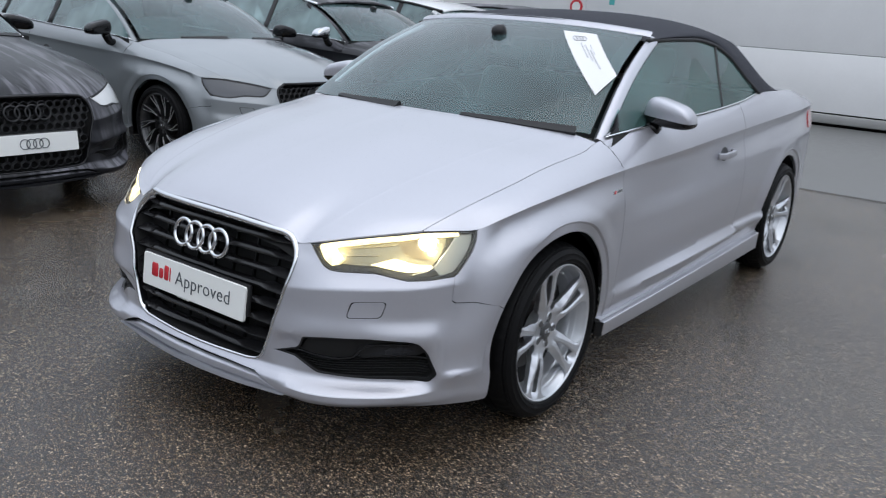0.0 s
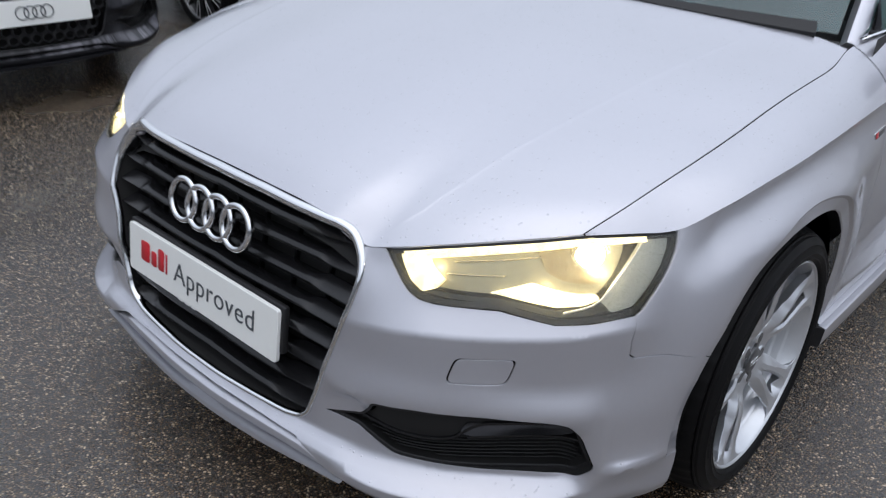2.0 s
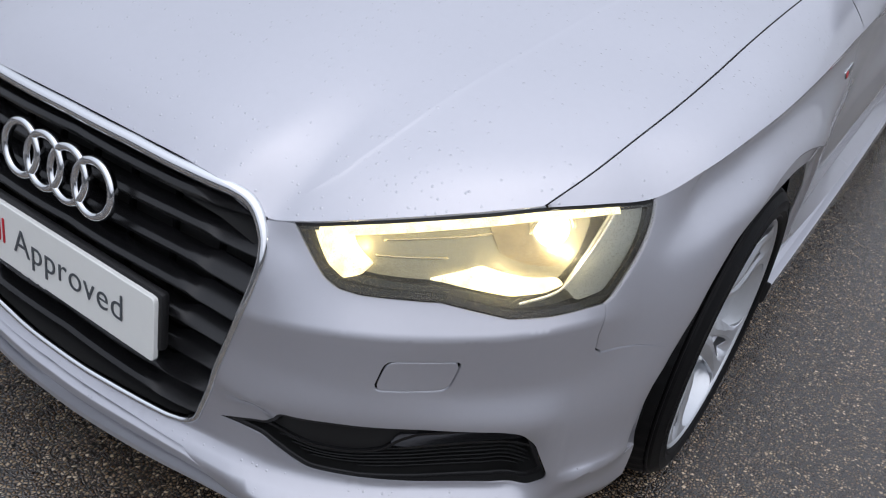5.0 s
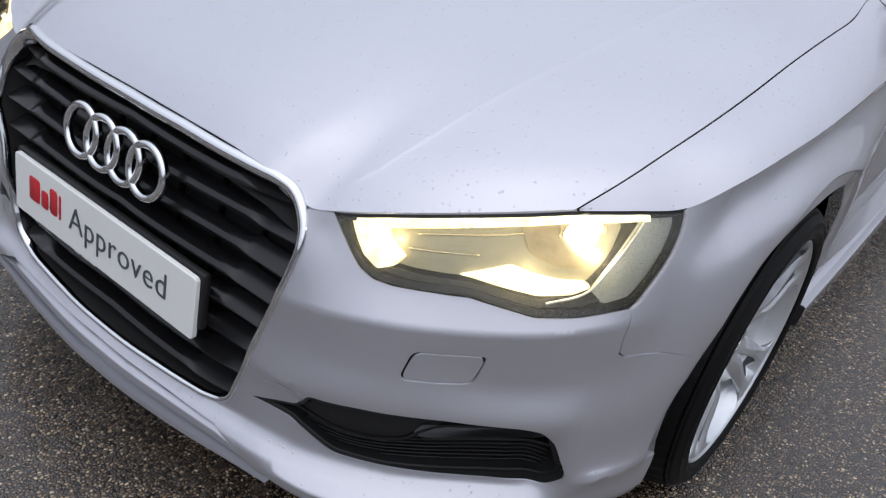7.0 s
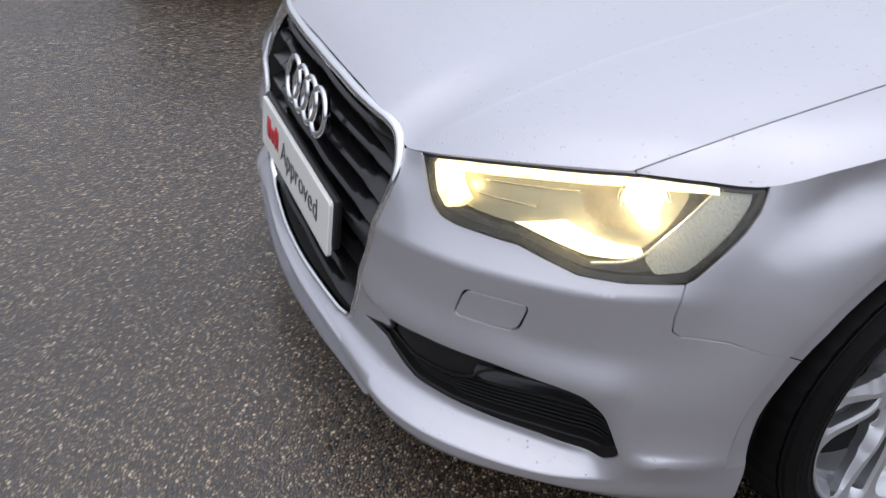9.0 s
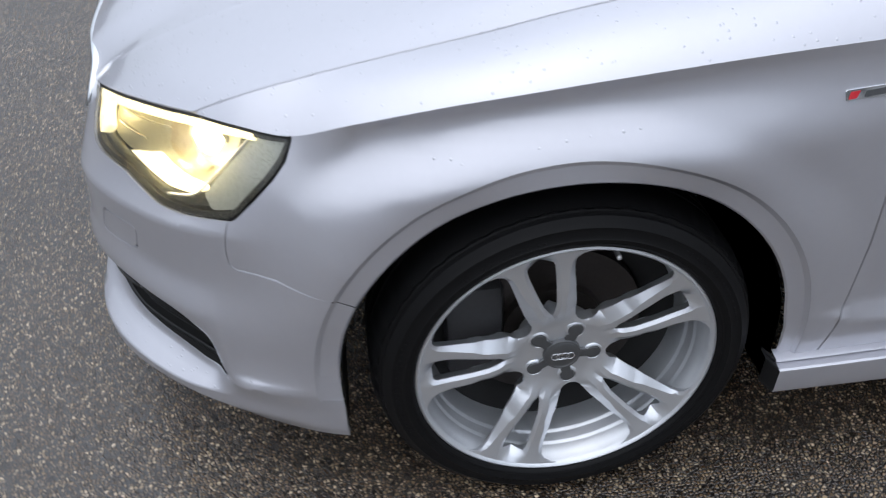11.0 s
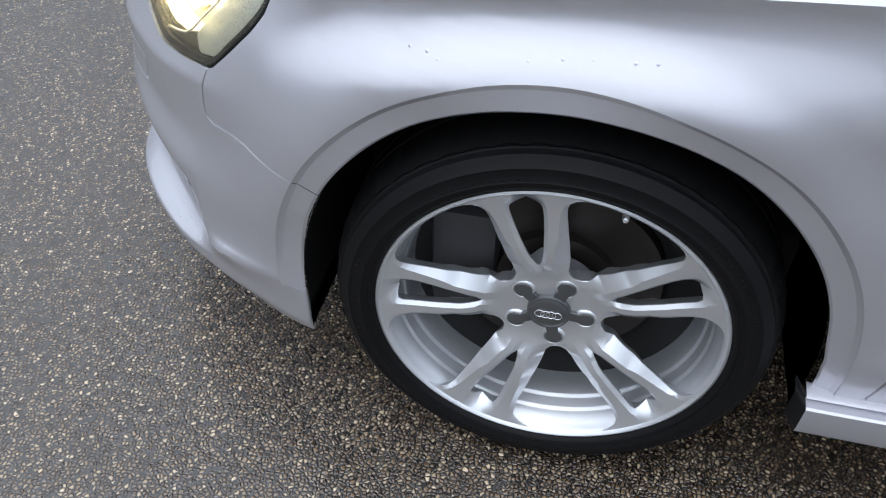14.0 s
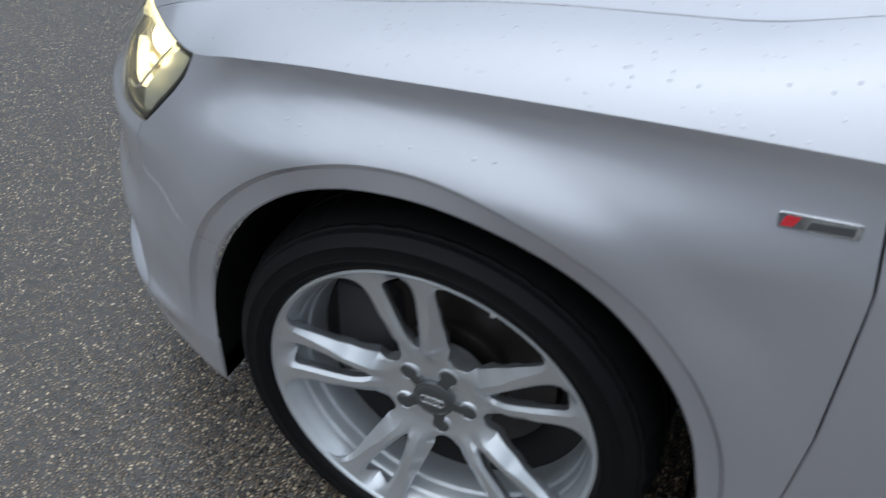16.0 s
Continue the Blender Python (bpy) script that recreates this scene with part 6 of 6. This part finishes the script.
# ---- ground and building ----
ground = part("ground", [(-150, -150, 0), (150, -150, 0), (150, 150, 0), (-150, 150, 0)], [[0, 1, 2, 3]], ASPHALT, smooth=False)
tagged(ground, "wet brown-grey tarmac of a parking yard", "ground", kind="structure")
apron = part("pavement", *block((60, 5.72, .012), .003, pose(0, 8.33, .001)), CONCRETE)
tagged(apron, "wet smooth grey concrete apron along the building", "pavement", kind="structure")
wall = thing("wall_north", "pale grey panelled wall of a building", "wall", kind="structure")
WALL_Y = 11.25
for i in range(-9, 7):
    for j, (z0, z1) in enumerate(((.20, 1.068), (1.076, 3.2), (3.208, 4.2))):
        part("panel", *block((8.0 - .008, .10, z1 - z0), .004, pose(i * 8.0 - 1.12, WALL_Y + .05, (z0 + z1) / 2)), CLADDING, wall)
part("wall_core", *block((110, .2, 4.2), .01, pose(-8, WALL_Y + .21, 2.1)), DEEP, wall)
plinth = part("plinth", *block((110, .10, .13), .01, pose(-8, WALL_Y - .03, .115)), PLINTH)
tagged(plinth, "grey metal plinth rail along the foot of the wall", "plinth", kind="structure")

# plain walls that close the yard behind the camera
for name, size, at_ in (("wall_east", (.3, 44, 3.6), (17, 0, 1.8)), ("wall_south", (60, .3, 3.6), (-12, -18, 1.8)), ("wall_west", (.3, 60, 3.6), (-26, 0, 1.8))):
    tagged(part(name, *block(size, .02, pose(*at_)), ADDED_WALL), "plain grey wall added out of view to darken reflections", "wall", kind="structure")

# ---- cars ----


def silver_car():
    car = thing("car", "silver convertible with a dark canvas top, lit headlamps and wet paint", "car")
    bodywork(car, SILVER)
    grille(car)
    for s in (1, -1):
        headlamp(car, s)
        fog_intake(car, s)
        mirror(car, s, SILVER)
        door_handle(car, s, SILVER)
    plate(car, pose(0, -.829, .457, 90 - 6))
    windscreen(car, SILVER)
    canvas_roof(car)
    cabin(car)
    for x, s in ((.884, 1), (-.884, -1)):
        wheel(car, x, 0, 103 if s > 0 else 60, s)
        wheel(car, x, 2.595, 78 if s > 0 else 40, s)
    # side badge
    for s in (1, -1):
        b = new("side_badge")
        b.parent = car
        b["label"] = "small chrome and red badge"
        o = rounded([(1.783, .7635), (1.856, .7675), (1.856, .7535), (1.785, .7495)], .002, 3)
        part("badge_bar", *panel(side, flip(o, s), step=.01, thick=.003, lift=.003), CHROME, b)
        o = [(1.790, .7615), (1.803, .7622), (1.798, .7525), (1.787, .7517)]
        part("badge_red", *panel(side, flip(o, s), step=.01, thick=.001, lift=.0042), PLATE_RED, b)
        o = [(1.812, .7610), (1.850, .7640), (1.850, .7555), (1.810, .7530)]
        part("badge_field", *panel(side, flip(o, s), step=.01, thick=.001, lift=.0040), CAP, b)
    return car


def yard_car(name, label, coat, x, y, cap=None, estate=False, long_=1.13):
    """Another parked car, facing +x; (x, y) is the middle of its front axle."""
    car = thing(name, label, "car", group="parked cars in the row")
    bodywork(car, coat)
    grille(car, "comb")
    for s in (1, -1):
        headlamp(car, s, False)
        fog_intake(car, s)
        mirror(car, s, cap or GLOSS_BLACK, x=.965, y=.60 if estate else .86)
        door_handle(car, s, coat)
    plate(car, pose(0, -.835, .44, 90 - 6), False)
    windscreen(car, coat)
    hard_roof(car, coat, estate)
    cabin(car)
    wide, tall = 1.04, 1.02
    for w, s in ((.884, 1), (-.884, -1)):
        for yy, spin in ((0, 20), (2.595, 40)):
            hub = wheel(car, w, yy, spin, s, WHEEL=DARK_WHEEL, spokes=10)
            hub.scale = (1, 1.04 / long_, 1.04 / tall)
            hub.location.z = .314 * 1.04 / tall
    car.matrix_world = pose(x, y, 0, 0, 0, 90) @ Matrix.Diagonal((wide, long_, tall, 1))
    return car


main_car = silver_car()
black_car = yard_car("car", "black coupe with a dark honeycomb grille and wet dusty bonnet", BLACK_PAINT, -3.715, .056, long_=1.25)
grey_car = yard_car("car", "grey estate car with dark alloy wheels", GREY_PAINT, -3.62, 2.46, estate=True, long_=1.10)
for o in black_car.children_recursive:
    if o.name.startswith("lamp_insert"):
        o.material_slots[0].link = "OBJECT"
        o.material_slots[0].material = PALE_LAMP
for yy, model, lab, cap, coat in ((4.95, grey_car, "black estate car with bright window trim and mirror caps", CHROME, BLACK_PAINT), (7.4, black_car, "white parked car far along the row", None, WHITE_PAINT), (9.6, grey_car, "black parked car at the end of the row", None, BLACK_PAINT)):
    c = copy_thing(model, pose(-3.6, yy, 0, 0, 0, 90))
    c["label"] = lab
    for o in c.children_recursive:
        if o.type == "MESH" and o.data.materials[0] in (BLACK_PAINT, GREY_PAINT):
            o.material_slots[0].link = "OBJECT"
            o.material_slots[0].material = coat
        if cap and (o.name.startswith("mirror_cap") or o.name.startswith(("window_strip", "roof_rail"))):
            o.material_slots[0].link = "OBJECT"
            o.material_slots[0].material = cap

# note behind the windscreen, with its print
CORNERS = np.array([[(.475, .880), (.710, .885)], [(.935, .275), (.99, .465)]])


def note_pt(a, b):
    a, b = np.asarray(a)[..., None], np.asarray(b)[..., None]
    st = (CORNERS[0, 0] * (1 - a) + CORNERS[0, 1] * a) * (1 - b) + (CORNERS[1, 0] * (1 - a) + CORNERS[1, 1] * a) * b
    return screen_pt(st[..., 0], st[..., 1]) + np.array([0, -.003, .004])


note = thing("windscreen_note", "white paper note with faint print on the windscreen", "paper note")
part("sheet", *grid(note_pt, np.linspace(0, 1, 8), np.linspace(0, 1, 12), thick=.0006, inside=(0, 1, .5)), PAPER, note)
for a0, a1, b0, b1 in ((.50, .53, .30, .62), (.40, .43, .25, .55), (.58, .62, .42, .78), (.66, .68, .30, .52)):
    part("print_bar", *grid(lambda a, b: note_pt(a0 + (a1 - a0) * a, b0 + (b1 - b0) * b) + np.array([0, -.001, .0012]), np.linspace(0, 1, 3), np.linspace(0, 1, 6), inside=(0, 1, .5)), PRINT, note)
for k in range(4):
    a_ = np.linspace(0, 2 * np.pi, 20, endpoint=False)
    part("print_ring", *tube(note_pt(.30 + .09 * k + .06 * np.cos(a_), .16 + .05 * np.sin(a_)) + np.array([0, -.001, .0015]), .0016, 4, True), PRINT, note)

# small signs on the wall
sign = thing("wall_sign", "round white sign with a red ring on the wall", "sign")
V, F = lathe([(0, .006), (.105, .006), (.110, 0), (.110, -.01)], 40)
part("sign_board", *moved((V, F), pose(-5.30, WALL_Y - .012, 1.53, 0, 0, -90)), PLATE_WHITE, sign, sharp=.6)
V, F = lathe([(.085, .007), (.088, .010), (.120, .010), (.122, .004), (.122, -.01)], 40)
part("sign_ring", *moved((V, F), pose(-5.30, WALL_Y - .012, 1.53, 0, 0, -90)), SIGN_RED, sign, sharp=.6)
sign2 = part("wall_sign", *block((.10, .012, .22), .004, pose(-4.62, WALL_Y - .008, 1.70)), SIGN_CYAN)
tagged(sign2, "small blue-green notice board on the wall", "sign")

slip = part("paper_slip", *grid(lambda a, b: np.stack([-4.36 - .10 * a + .16 * b, 2.28 + .30 * a + .02 * b, .985 + .05 * a * (1 - a) + 0 * b], -1), np.linspace(0, 1, 8), np.linspace(0, 1, 4), thick=.001, inside=(-4.3, 2.4, .5)), PAPER)
tagged(slip, "white paper slip lying behind the grey car's windscreen", "paper")
